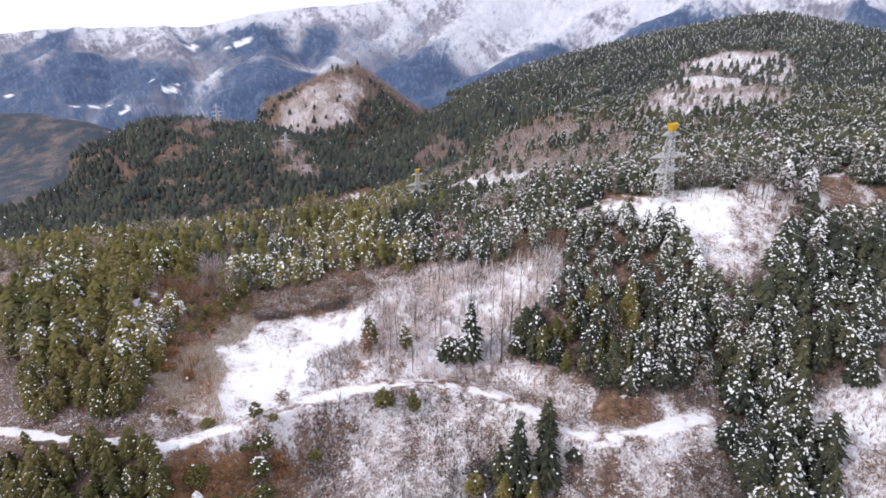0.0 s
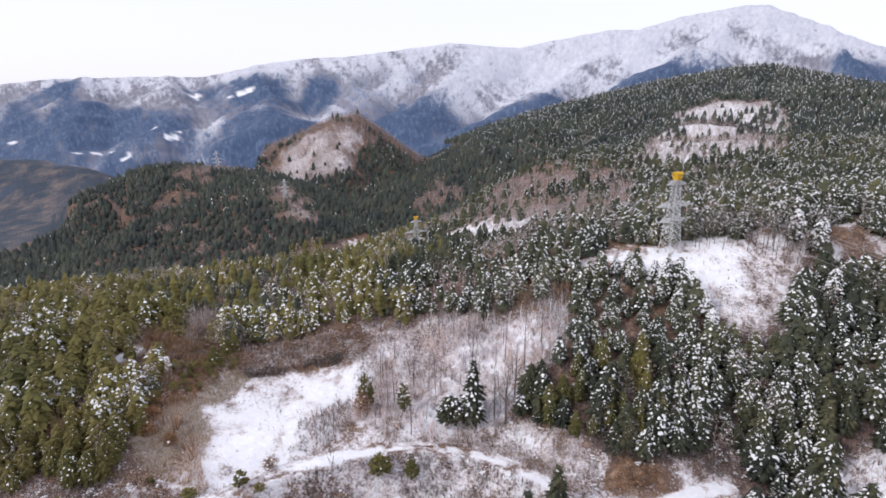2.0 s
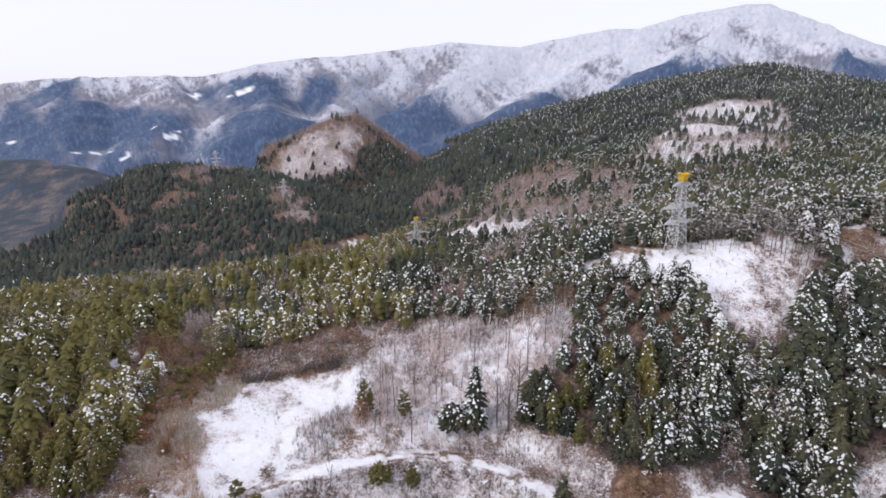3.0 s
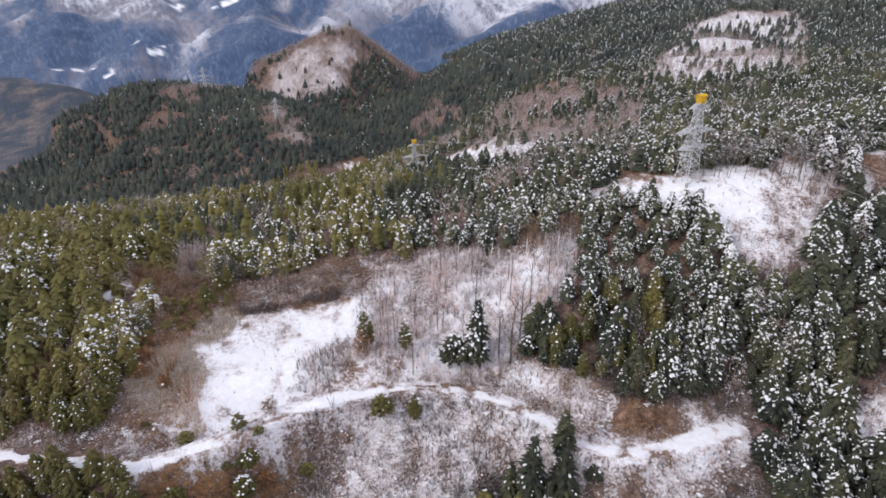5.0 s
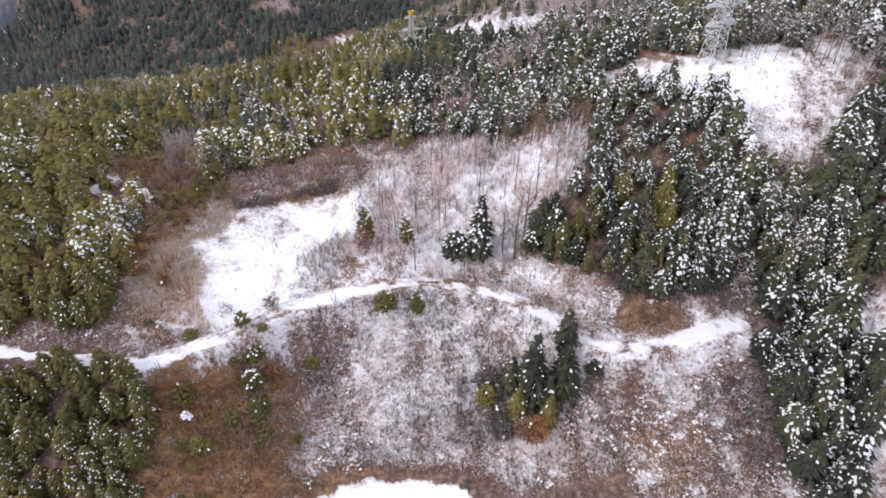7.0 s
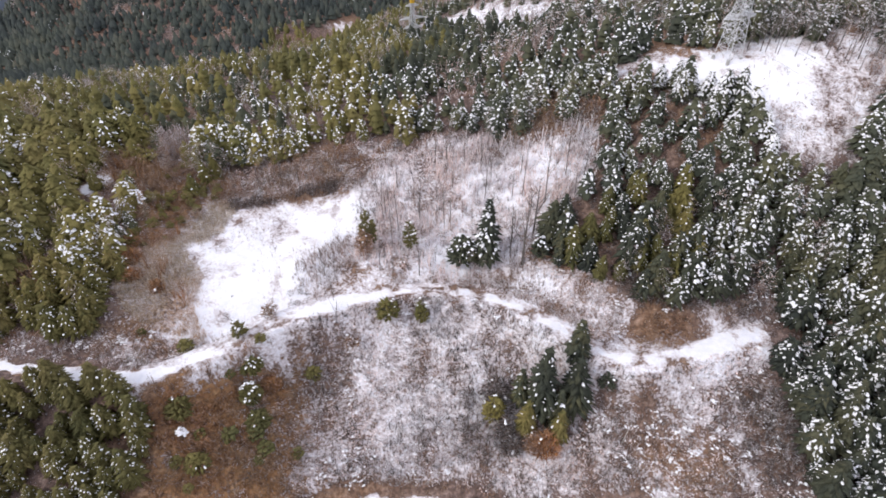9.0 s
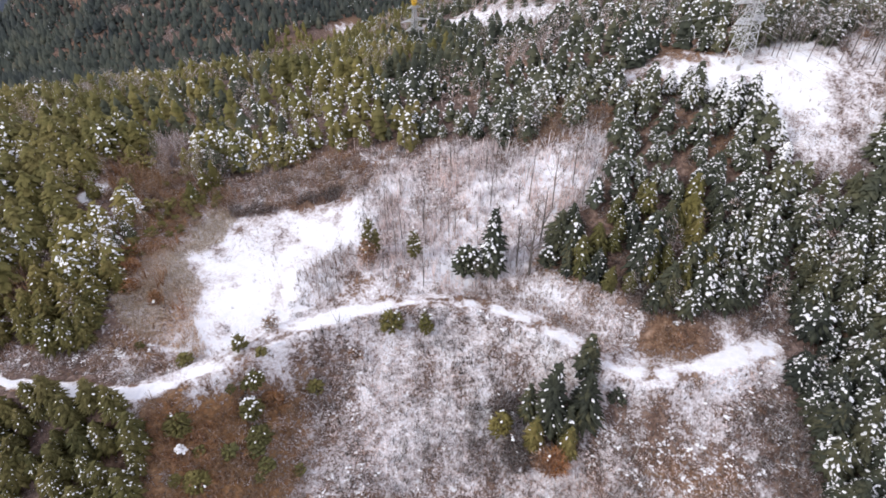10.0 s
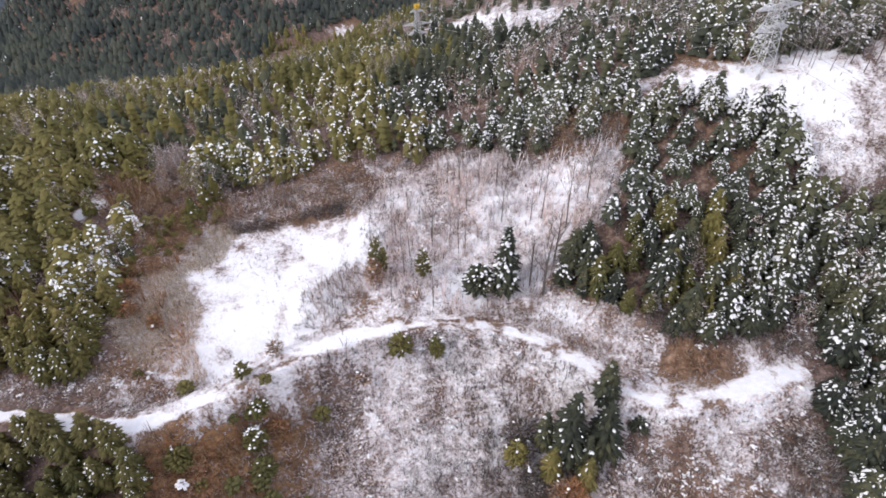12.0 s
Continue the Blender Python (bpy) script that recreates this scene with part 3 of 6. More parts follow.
def mesh_from(name, verts, tris, mats, slots=None, sides=3):
    """One mesh out of arrays of places and of faces with the same count of sides."""
    me = bpy.data.meshes.new(name)
    verts, tris = np.asarray(verts, np.float32), np.asarray(tris, np.int32)
    n = len(tris)
    me.vertices.add(len(verts))
    me.vertices.foreach_set("co", verts.ravel())
    me.loops.add(n * sides)
    me.loops.foreach_set("vertex_index", tris.ravel())
    me.polygons.add(n)
    me.polygons.foreach_set("loop_start", np.arange(0, n * sides, sides, dtype=np.int32))
    if slots is not None:
        me.polygons.foreach_set("material_index", np.asarray(slots, np.int32))
    for m in mats:
        me.materials.append(m)
    me.update(calc_edges=True)
    return me


def build_ground():
    """One sheet, fine where the land is near and in front, coarse all round, out past the farthest crest."""
    cx, cy = 0.0, -45.0
    fine = np.arange(-46.0, 46.01, 0.28)
    coarse = np.arange(46.0, 314.0, 6.7)[1:]
    ang = np.radians(np.concatenate([fine, coarse]))
    rad = np.concatenate([[3.0, 30, 60, 90], 112 * 1.0098 ** np.arange(0, 390)])
    rad = rad[rad < 4950]
    r, a_ = np.meshgrid(rad, ang, indexing="ij")
    x, y = cx + r * np.sin(a_), cy + r * np.cos(a_)
    x, y = x.ravel(), y.ravel()
    z = height(x, y)
    nr, na = len(rad), len(ang)
    i, j = np.meshgrid(np.arange(nr - 1), np.arange(na), indexing="ij")
    k = (j + 1) % na
    quads = np.stack([i * na + j, i * na + k, (i + 1) * na + k, (i + 1) * na + j], -1).reshape(-1, 4)[:, ::-1]
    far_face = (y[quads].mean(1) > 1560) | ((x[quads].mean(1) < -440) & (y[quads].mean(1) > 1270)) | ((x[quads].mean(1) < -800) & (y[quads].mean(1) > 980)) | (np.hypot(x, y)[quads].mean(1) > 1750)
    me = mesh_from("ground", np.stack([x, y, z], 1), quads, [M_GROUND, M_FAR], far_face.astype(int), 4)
    for name, vals in (("cover", snow_cover(x, y)), ("russet", russet_share(x, y)), ("wood", wood_share(x, y)), ("meadow", meadow_share(x, y)), ("frost_shade", frost_shade_share(x, y)), ("brown", brown_share(x, y))):
        me.attributes.new(name, "FLOAT", "POINT").data.foreach_set("value", np.asarray(vals, np.float32))
    me.polygons.foreach_set("use_smooth", np.ones(len(me.polygons), bool))
    return tagged(new("ground", me), "hilly ground with patchy snow over brown scrub", "ground", kind="structure")


ground = build_ground()


def dense(line, step):
    """A line of points rounded off and cut into even steps."""
    pts = np.asarray(line, float)
    for _ in range(3):
        a_, b_ = pts[:-1] * 0.75 + pts[1:] * 0.25, pts[:-1] * 0.25 + pts[1:] * 0.75
        pts = np.concatenate([pts[:1], np.stack([a_, b_], 1).reshape(-1, 2), pts[-1:]])
    s = np.concatenate([[0], np.cumsum(np.hypot(*np.diff(pts, axis=0).T))])
    at = np.arange(0, s[-1], step)
    return np.stack([np.interp(at, s, pts[:, 0]), np.interp(at, s, pts[:, 1])], 1)


def build_track():
    """The snow-covered forest track: a crowned strip with ragged, half-bare edges and two shallow wheel ruts."""
    mid = dense(ROAD, 0.8)
    mid = mid[mid[:, 0] < 94]
    way = np.gradient(mid, axis=0)
    way /= np.hypot(way[:, 0], way[:, 1])[:, None]
    side = np.stack([-way[:, 1], way[:, 0]], 1)
    across = np.linspace(-1, 1, 17)
    half = 3.0 + 2.4 * rough(mid[:, 0], mid[:, 1], 9, 2, 90) + 2.4 * smooth(64, 78, mid[:, 0]) - 0.5 * smooth(70, 110, -mid[:, 0])
    half = half * np.sqrt(np.clip((94.5 - mid[:, 0]) / 7, 0.05, 1))
    thin = 0.20 * smooth(-78, -70, mid[:, 0]) * (1 - smooth(-58, -50, mid[:, 0])) + 0.24 * smooth(-30, -8, mid[:, 0]) * (1 - smooth(58, 70, mid[:, 0]))
    verts, cover = [], []
    for q in across:
        edge = abs(q) > 0.99
        jag = 2.3 * rough(mid[:, 0] + (40 if q > 0 else 0), mid[:, 1], 3.4, 3, 91) * q * q
        p = mid + side * (half * q + jag)[:, None]
        z = height(p[:, 0], p[:, 1])
        z = np.maximum(z, -9.0) + (0.22 - 0.14 * q * q - 0.10 * (abs(abs(q) - 0.36) < 0.1) if not edge else -0.25)
        verts.append(np.column_stack([p, z + 0.05 * rough(p[:, 0], p[:, 1], 1.6, 2, 92)]))
        rim = float(smooth(0.45, 0.95, abs(q)))
        cover.append(rim * snow_cover(p[:, 0], p[:, 1]) + (1 - rim) * (1.0 - thin - 0.3 * smooth(82, 93, mid[:, 0]) - 0.25 * abs(q) + 0.5 * rough(p[:, 0], p[:, 1], 4, 3, 93)))
    n = len(mid)
    i, j = np.meshgrid(np.arange(len(across) - 1), np.arange(n - 1), indexing="ij")
    quads = np.stack([i * n + j, (i + 1) * n + j, (i + 1) * n + j + 1, i * n + j + 1], -1).reshape(-1, 4)[:, ::-1]
    me = mesh_from("road", np.concatenate(verts), quads, [M_GROUND], None, 4)
    for name, vals in (("cover", np.concatenate(cover)), ("russet", np.full(n * len(across), 0.3))):
        me.attributes.new(name, "FLOAT", "POINT").data.foreach_set("value", np.asarray(vals, np.float32))
    me.polygons.foreach_set("use_smooth", np.ones(len(me.polygons), bool))
    return tagged(new("road", me), "curving forest track under white snow", "road", kind="structure")


build_track()

# ---------------------------------------------------------------- trees
rng = np.random.default_rng(7)
OCTA_V = np.array([(1, 0, 0), (0, 1, 0), (-1, 0, 0), (0, -1, 0), (0, 0, 1), (0, 0, -1)], float)
OCTA_F = np.array([(0, 1, 4), (1, 2, 4), (2, 3, 4), (3, 0, 4), (1, 0, 5), (2, 1, 5), (3, 2, 5), (0, 3, 5)])
CAP_F = OCTA_F[:4]
SPRAY_F = np.array([(0, 1, 4), (1, 2, 4), (2, 3, 4), (3, 0, 4), (1, 0, 5), (0, 3, 5)])

FIVE = np.arange(5) * 2 * math.pi / 5
LUMP_V = np.concatenate([np.stack([np.cos(FIVE), np.sin(FIVE), -0.35 + 0 * FIVE], 1), np.stack([0.82 * np.cos(FIVE + 0.6), 0.82 * np.sin(FIVE + 0.6), 0.45 + 0 * FIVE], 1), [[0, 0, 1]]])
LUMP_F = np.array([t_ for k in range(5) for t_ in ((k, (k + 1) % 5, 5 + k), ((k + 1) % 5, 5 + (k + 1) % 5, 5 + k), (5 + k, 5 + (k + 1) % 5, 10))])
DOME_V = np.concatenate([np.stack([np.cos(FIVE), np.sin(FIVE), -0.3 + 0 * FIVE], 1), [[0, 0, 0.8]]])
DOME_F = np.array([(k, (k + 1) % 5, 5) for k in range(5)])


def joined(pieces):
    """(verts, tris) pieces into one pair of arrays."""
    vs, fs, base = [], [], 0
    for v, f in pieces:
        vs.append(v)
        fs.append(f + base)
        base += len(v)
    return np.concatenate(vs), np.concatenate(fs)


def tuft(at, out, size, flat, droop, r, faces=OCTA_F):
    """A spray of needles: a lopsided flattened lump that points outwards and hangs a little."""
    shape = {id(LUMP_F): LUMP_V, id(DOME_F): DOME_V}.get(id(faces), OCTA_V)
    v = shape * (size * (1 + 0.3 * r.random()), size * (0.65 + 0.4 * r.random()), size * flat)
    if faces is SPRAY_F:
        v = v * (1.35, 0.72, 0.9)
    v = v * (0.74 + 0.5 * r.random((len(v), 1)))
    c, s = math.cos(out), math.sin(out)
    v[:, 2] -= droop * v[:, 0]
    v = np.stack([v[:, 0] * c - v[:, 1] * s, v[:, 0] * s + v[:, 1] * c, v[:, 2]], 1)
    return v + at, faces


def tube(p, q, ra, rb, sides=5):
    p, q = np.asarray(p, float), np.asarray(q, float)
    d = (q - p) / (np.linalg.norm(q - p) + 1e-9)
    u = np.cross(d, (0.31, 0.95, 0.05) if abs(d[2]) > 0.7 else (0, 0, 1))
    u /= np.linalg.norm(u)
    w = np.cross(d, u)
    a_ = np.arange(sides) * 2 * math.pi / sides
    ring = np.cos(a_)[:, None] * u + np.sin(a_)[:, None] * w
    v = np.concatenate([p + ring * ra, q + ring * rb])
    k = np.arange(sides)
    n = (k + 1) % sides
    f = np.concatenate([np.stack([k, n, n + sides], 1), np.stack([k, n + sides, k + sides], 1)])
    return v, f


def conifer_shape(tall, wide, count, snow_count, r, foot=0.10, taper=1.0, lump=1.0, faces=SPRAY_F):
    """Crown and snow of a conifer as arrays; metres, foot at the origin."""
    crown, snow = [], []
    turn, phase = r.random() * 6.28, r.random() * 6.28

    def girth(h, t_):
        k = (h - foot) / (1 - foot)
        return wide * (1 - k ** (2.1 * taper)) * min(1, 0.62 + k * 3) * (0.9 + 0.16 * math.sin(2 * t_ + phase) + 0.12 * math.sin(5 * t_ + 9 * h + phase))

    for i in range(count):
        h = foot + (1 - foot) * ((i + r.random()) / count) ** 0.9
        turn += 2.4 + 0.5 * r.random()
        reach = girth(h, turn) * (0.45 + 0.75 * r.random())
        size = (0.7 + 0.6 * r.random()) * (0.62 + 0.5 * (1 - h)) * wide * 0.42 * (90 / count) ** 0.36
        at = np.array([math.cos(turn) * reach * 0.75, math.sin(turn) * reach * 0.75, h * tall])
        crown.append(tuft(at, turn, size, 0.6, 0.3 + 0.3 * r.random(), r, faces))
    crown.append((OCTA_V * (wide * 0.2, wide * 0.2, tall * 0.05) + (0, 0, tall * 0.965), faces))
    # a core keeps daylight from showing through
    crown.append((OCTA_V * (wide * 0.5, wide * 0.5, tall * 0.40) + (0, 0, tall * (foot + 0.43)), OCTA_F))
    for i in range(snow_count):
        h = foot + 0.05 + (0.93 - foot) * r.random() ** 0.8
        t_ = r.random() * 6.28
        reach = girth(h, t_) * (0.8 + 0.3 * r.random())
        size = lump * (0.24 + 0.42 * r.random() ** 1.6)
        at = np.array([math.cos(t_) * reach * 0.9, math.sin(t_) * reach * 0.9, h * tall + 0.35 * size])
        snow.append(tuft(at, t_, size, 0.75, 0.25, r, LUMP_F if lump > 1.1 and faces is SPRAY_F else DOME_F))
    return joined(crown), joined(snow) if snow else None


def trunk_shape(tall, girth, r, sides=6):
    pts = [np.array([0.02 * tall * (r.random() - 0.5) * k, 0.02 * tall * (r.random() - 0.5) * k, tall * k]) for k in (0, 0.33, 0.66, 0.95)]
    pts[0][2] = -1.2
    rad = [girth, girth * 0.75, girth * 0.5, girth * 0.12]
    return joined([tube(pts[k], pts[k + 1], rad[k], rad[k + 1], sides) for k in range(3)])


def part(name, arrays, mat, parent, label=""):
    me = mesh_from(name, arrays[0], arrays[1], [mat])
    if name in ("snow_load", "trunk", "crown"):
        me.polygons.foreach_set("use_smooth", np.ones(len(me.polygons), bool))
    ob = new(name, me)
    ob.parent = parent
    return tagged(ob, label, kind="stuff" if name in ("snow_load", "twig_work", "bough_work", "foliage") else "")


def make_conifer(name, label, group, tall, wide, snow_count, needle, r, count=110, foot=0.08, taper=1.0, lump=1.0):
    thing = tagged(new(name), label, "tree", group)
    crown, snow = conifer_shape(tall, wide, count, snow_count, r, foot, taper, lump)
    part("trunk", trunk_shape(tall, 0.011 * tall + 0.05, r), M_BARK, thing)
    part("crown", crown, needle, thing)
    if snow:
        part("snow_load", snow, M_SNOW, thing, "white snow lumps on the branches")
    return thing


def limbs(tall, r, spread=0.55, lean=0.06, first=0.35, n_main=9, girth=None):
    """Trunk, boughs and twigs of a leafless tree: three lists of tubes."""
    girth = girth or 0.015 * tall + 0.05
    wood, twig = [], []
    top = np.array([lean * tall * (r.random() - 0.5) * 2, lean * tall * (r.random() - 0.5) * 2, tall])
    mid = top * 0.5 + (0.03 * tall * (r.random() - 0.5), 0.03 * tall * (r.random() - 0.5), 0)
    stem = [np.array([0, 0, -0.8]), mid, top]
    trunk = [tube(stem[0], stem[1], girth, girth * 0.65, 6), tube(stem[1], stem[2], girth * 0.65, 0.02, 5)]
    turn = r.random() * 6.28
    for i in range(n_main):
        k = first + (0.96 - first) * (i + r.random() * 0.7) / n_main
        base = stem[0] + (stem[1] - stem[0]) * min(1, k * 2) if k < 0.5 else stem[1] + (stem[2] - stem[1]) * (k - 0.5) * 2
        turn += 2.3 + r.random()
        reach = tall * spread * (1.05 - k) * (0.6 + 0.5 * r.random()) + 0.05 * tall
        tip = base + (math.cos(turn) * reach * 0.62, math.sin(turn) * reach * 0.62, reach * (0.75 + 0.4 * r.random()))
        wood.append(tube(base, tip, girth * 0.45 * (1.15 - k), 0.03, 4))
        for j in range(3):
            s = 0.3 + 0.65 * r.random()
            b2 = base + (tip - base) * s
            d = np.array([r.normal(), r.normal(), 0.9 + 0.6 * r.random()])
            t2 = b2 + d / np.linalg.norm(d) * reach * (0.28 + 0.25 * r.random())
            twig.append(tube(b2, t2, 0.045, 0.015, 3))
            for _ in range(2):
                b3 = b2 + (t2 - b2) * (0.3 + 0.7 * r.random())
                d = np.array([r.normal(), r.normal(), 0.6 + 0.8 * r.random()])
                twig.append(tube(b3, b3 + d / np.linalg.norm(d) * reach * 0.22, 0.028, 0.01, 3))
    return trunk, wood, twig


def make_bare_tree(name, label, group, tall, r, **shape):
    thing = tagged(new(name), label, "tree", group)
    trunk, wood, twig = limbs(tall, r, **shape)
    part("trunk", joined(trunk), M_GREY_BARK, thing)
    part("bough_work", joined(wood), M_GREY_BARK, thing)
    part("twig_work", joined(twig), M_TWIG, thing, "fine grey-brown twigs dusted with snow")
    return thing


def bush_shape(wide, tall, count, r, flat=0.8, faces=OCTA_F):
    pieces = []
    for _ in range(count):
        t_, k = r.random() * 6.28, math.sqrt(r.random())
        at = np.array([math.cos(t_) * wide * k * 0.75, math.sin(t_) * wide * k * 0.75, tall * (0.15 + 0.8 * r.random() * (1 - 0.6 * k * k))])
        pieces.append(tuft(at, t_, 0.30 * wide * (0.6 + 0.6 * r.random()) * (26 / max(count, 26)) ** 0.28, flat, -0.2, r, faces))
    return joined(pieces)


def switch_shape(wide, tall, count, r):
    """A shrub of thin upright rods."""
    pieces = []
    for _ in range(count):
        t_, k = r.random() * 6.28, r.random()
        foot = np.array([math.cos(t_) * wide * 0.3 * k, math.sin(t_) * wide * 0.3 * k, -0.2])
        tip = np.array([math.cos(t_) * wide * (0.3 + k), math.sin(t_) * wide * (0.3 + k), tall * (0.5 + 0.6 * r.random())])
        pieces.append(tube(foot, tip, 0.035, 0.012, 3))
    return joined(pieces)


def brush_shape(wide, tall, count, r, thick=0.08, lift=0.0, stems=4):
    """A leafless shrub or crown: a loose cloud of short twigs on a few stems; slot 0."""
    vs = []
    for i in range(count + stems):
        t_, k, h = r.random() * 6.28, math.sqrt(r.random()), r.random()
        c = np.array([math.cos(t_), math.sin(t_), 0.0])
        if i < stems:
            p, q, w_ = c * wide * 0.12 - (0, 0, 0.4), c * wide * 0.5 * k + (0, 0, tall * (0.55 + 0.4 * h)), thick * 1.2
        else:
            swell = math.sqrt(max(0.05, 1 - (2 * h - 0.9) ** 2))
            p = c * wide * k * swell * 0.85 + (0, 0, tall * (lift + (1 - lift) * h * 0.9))
            d = c * (0.4 + 0.6 * k) + (0.7 * r.normal(), 0.7 * r.normal(), 0.5 + 0.5 * r.normal())
            q, w_ = p + d / np.linalg.norm(d) * wide * (0.25 + 0.35 * r.random()), thick * (0.6 + 0.8 * r.random())
        side = np.cross(q - p, (r.normal(), r.normal(), r.normal()))
        side *= w_ / (np.linalg.norm(side) + 1e-9)
        vs.append(np.stack([p - side, p + side, q]))
    f = np.arange(3 * len(vs)).reshape(-1, 3)
    return np.concatenate(vs), f, np.zeros(len(f), int)


def make_bush(name, label, group, wide, tall, mat, snow_count, r, count=46):
    thing = tagged(new(name), label, "shrub", group)
    part("stems", switch_shape(wide * 0.7, tall, 22, r), M_GREY_BARK, thing)
    part("foliage", brush_shape(wide, tall, 5 * count, r, 0.16)[:2] if mat in (M_RUST, M_RUSSET, M_HEDGE, M_STRAW) else bush_shape(wide, tall, 2 * count, r, 0.8, SPRAY_F), mat, thing)
    if snow_count:
        lumps = []
        for _ in range(snow_count):
            t_, k = r.random() * 6.28, math.sqrt(r.random())
            at = np.array([math.cos(t_) * wide * k * 0.8, math.sin(t_) * wide * k * 0.8, tall * (0.5 + 0.5 * (1 - k * k))])
            lumps.append(tuft(at, t_, 0.24 + 0.3 * r.random(), 0.7, 0.1, r, LUMP_F))
        part("snow_load", joined(lumps), M_SNOW, thing, "white snow lumps")
    return thing


def scatter(x0, x1, y0, y1, step, r):
    """Jittered planting grid."""
    gx, gy = np.meshgrid(np.arange(x0, x1, step), np.arange(y0, y1, step))
    gx = gx + (r.random(gx.shape) - 0.5) * step * 0.95
    gy = gy + (r.random(gy.shape) - 0.5) * step * 0.95
    return gx.ravel(), gy.ravel()


def massed(name, label, category, shapes, mats, x, y, z, scale, stretch, pick, r, soft=True):
    """Many plants as one mesh. shapes: (verts, tris, slots)."""
    vs, fs, ss, tone, base = [], [], [], [], 0
    hue = np.clip(0.5 + 0.55 * rough(x, y, 22, 2, 170) + 0.7 * (r.random(len(x)) - 0.5), 0, 1)
    turn = r.random(len(x)) * 6.28
    for k, (v, f, s) in enumerate(shapes):
        m = np.flatnonzero(pick == k)
        if not len(m):
            continue
        c, n = np.cos(turn[m])[:, None], np.sin(turn[m])[:, None]
        sc, st = scale[m][:, None], (scale[m] * stretch[m])[:, None]
        px = x[m][:, None] + sc * (v[:, 0] * c - v[:, 1] * n)
        py = y[m][:, None] + sc * (v[:, 0] * n + v[:, 1] * c)
        pz = z[m][:, None] + st * v[:, 2]
        vs.append(np.stack([px, py, pz], -1).reshape(-1, 3))
        fs.append((f[None] + base + (np.arange(len(m)) * len(v))[:, None, None]).reshape(-1, 3))
        ss.append(np.tile(s, len(m)))
        tone.append(np.repeat(hue[m], len(v)))
        base += len(m) * len(v)
    if not vs:
        return None
    me = mesh_from(name, np.concatenate(vs), np.concatenate(fs), mats, np.concatenate(ss))
    if soft:
        me.polygons.foreach_set("use_smooth", np.concatenate(ss) < 2)
    me.attributes.new("tone", "FLOAT", "POINT").data.foreach_set("value", np.concatenate(tone).astype(np.float32))
    return tagged(new(name, me), label, category, kind="stuff")


def mass_shape(tall, wide, count, snow_count, r, stem=True, foot=0.1, taper=1.0, lump=1.1):
    """Conifer for a massed wood; slots 0 needles, 1 snow, 2 bark."""
    crown, snow = conifer_shape(tall, wide, count, snow_count, r, foot, taper, lump, CAP_F)
    parts_, slots = [crown], [np.zeros(len(crown[1]), int)]
    if snow:
        parts_.append(snow)
        slots.append(np.ones(len(snow[1]), int))
    if stem:
        t_ = tube((0, 0, -1.5), (0, 0, tall * 0.6), 0.18, 0.08, 4)
        parts_.append(t_)
        slots.append(np.full(len(t_[1]), 2))
    v, f = joined(parts_)
    return v, f, np.concatenate(slots)


def spire_shape(tall, wide, r, snow_count):
    """A remote conifer: two ragged skirts and a lump or two of snow; slots as above."""
    parts_, slots = [], []
    for z0, z1, w in ((0.0, 0.80, 1.0), (0.30, 1.0, 0.84)):
        n = 5
        a_ = np.arange(n) * 2 * math.pi / n + r.random()
        w_ = wide * w * (0.75 + 0.5 * r.random(n))
        v = np.concatenate([np.stack([np.cos(a_) * w_, np.sin(a_) * w_, tall * (z0 + 0.08 * r.random(n))], 1), [[0, 0, tall * z1]]])
        f = np.stack([np.arange(n), (np.arange(n) + 1) % n, np.full(n, n)], 1)
        parts_.append((v, f))
        slots.append(np.zeros(n, int))
    for _ in range(snow_count):
        t_, h = r.random() * 6.28, 0.25 + 0.6 * r.random()
        at = np.array([math.cos(t_) * wide * (1 - h) * 0.9, math.sin(t_) * wide * (1 - h) * 0.9, tall * h])
        lump = tuft(at, t_, 0.30 + 0.42 * r.random(), 4.0, 0.2, r, CAP_F)
        parts_.append(lump)
        slots.append(np.ones(len(lump[1]), int))
    v, f = joined(parts_)
    return v, f, np.concatenate(slots)


def tier_shape(tall, wide, r, snow_count, lump):
    """A conifer of the middle distance: five ragged, drooping tiers with snow on their rims; slots as above."""
    parts_, slots = [], []
    for k, swell in enumerate((1.0, 1.0, 0.94, 0.78, 0.55)):
        n = 8
        z0, z1 = tall * (0.02 + 0.17 * k), tall * min(1.0, 0.40 + 0.17 * k)
        a_ = np.arange(n) * 2 * math.pi / n + r.random() * 6
        w_ = wide * swell * (0.55 + 0.6 * r.random(n)) * np.where(np.arange(n) % 2, 0.72, 1.12)
        v = np.concatenate([np.stack([np.cos(a_) * w_, np.sin(a_) * w_, z0 + tall * 0.07 * r.random(n)], 1), [[0.2 * wide * (r.random() - 0.5), 0.2 * wide * (r.random() - 0.5), z1]]])
        parts_.append((v, np.stack([np.arange(n), (np.arange(n) + 1) % n, np.full(n, n)], 1)))
        slots.append(np.zeros(n, int))
    for i in range(snow_count):
        t_, h = r.random() * 6.28, 0.12 + 0.85 * r.random() ** 0.8
        reach = wide * (1.05 - h ** 2.2) * (0.55 + 0.45 * r.random())
        at = np.array([math.cos(t_) * reach, math.sin(t_) * reach, tall * h])
        s = tuft(at, t_, lump * (0.28 + 0.42 * r.random()), 0.8, 0.25, r, DOME_F)
        parts_.append(s)
        slots.append(np.ones(len(s[1]), int))
    v, f = joined(parts_)
    return v, f, np.concatenate(slots)


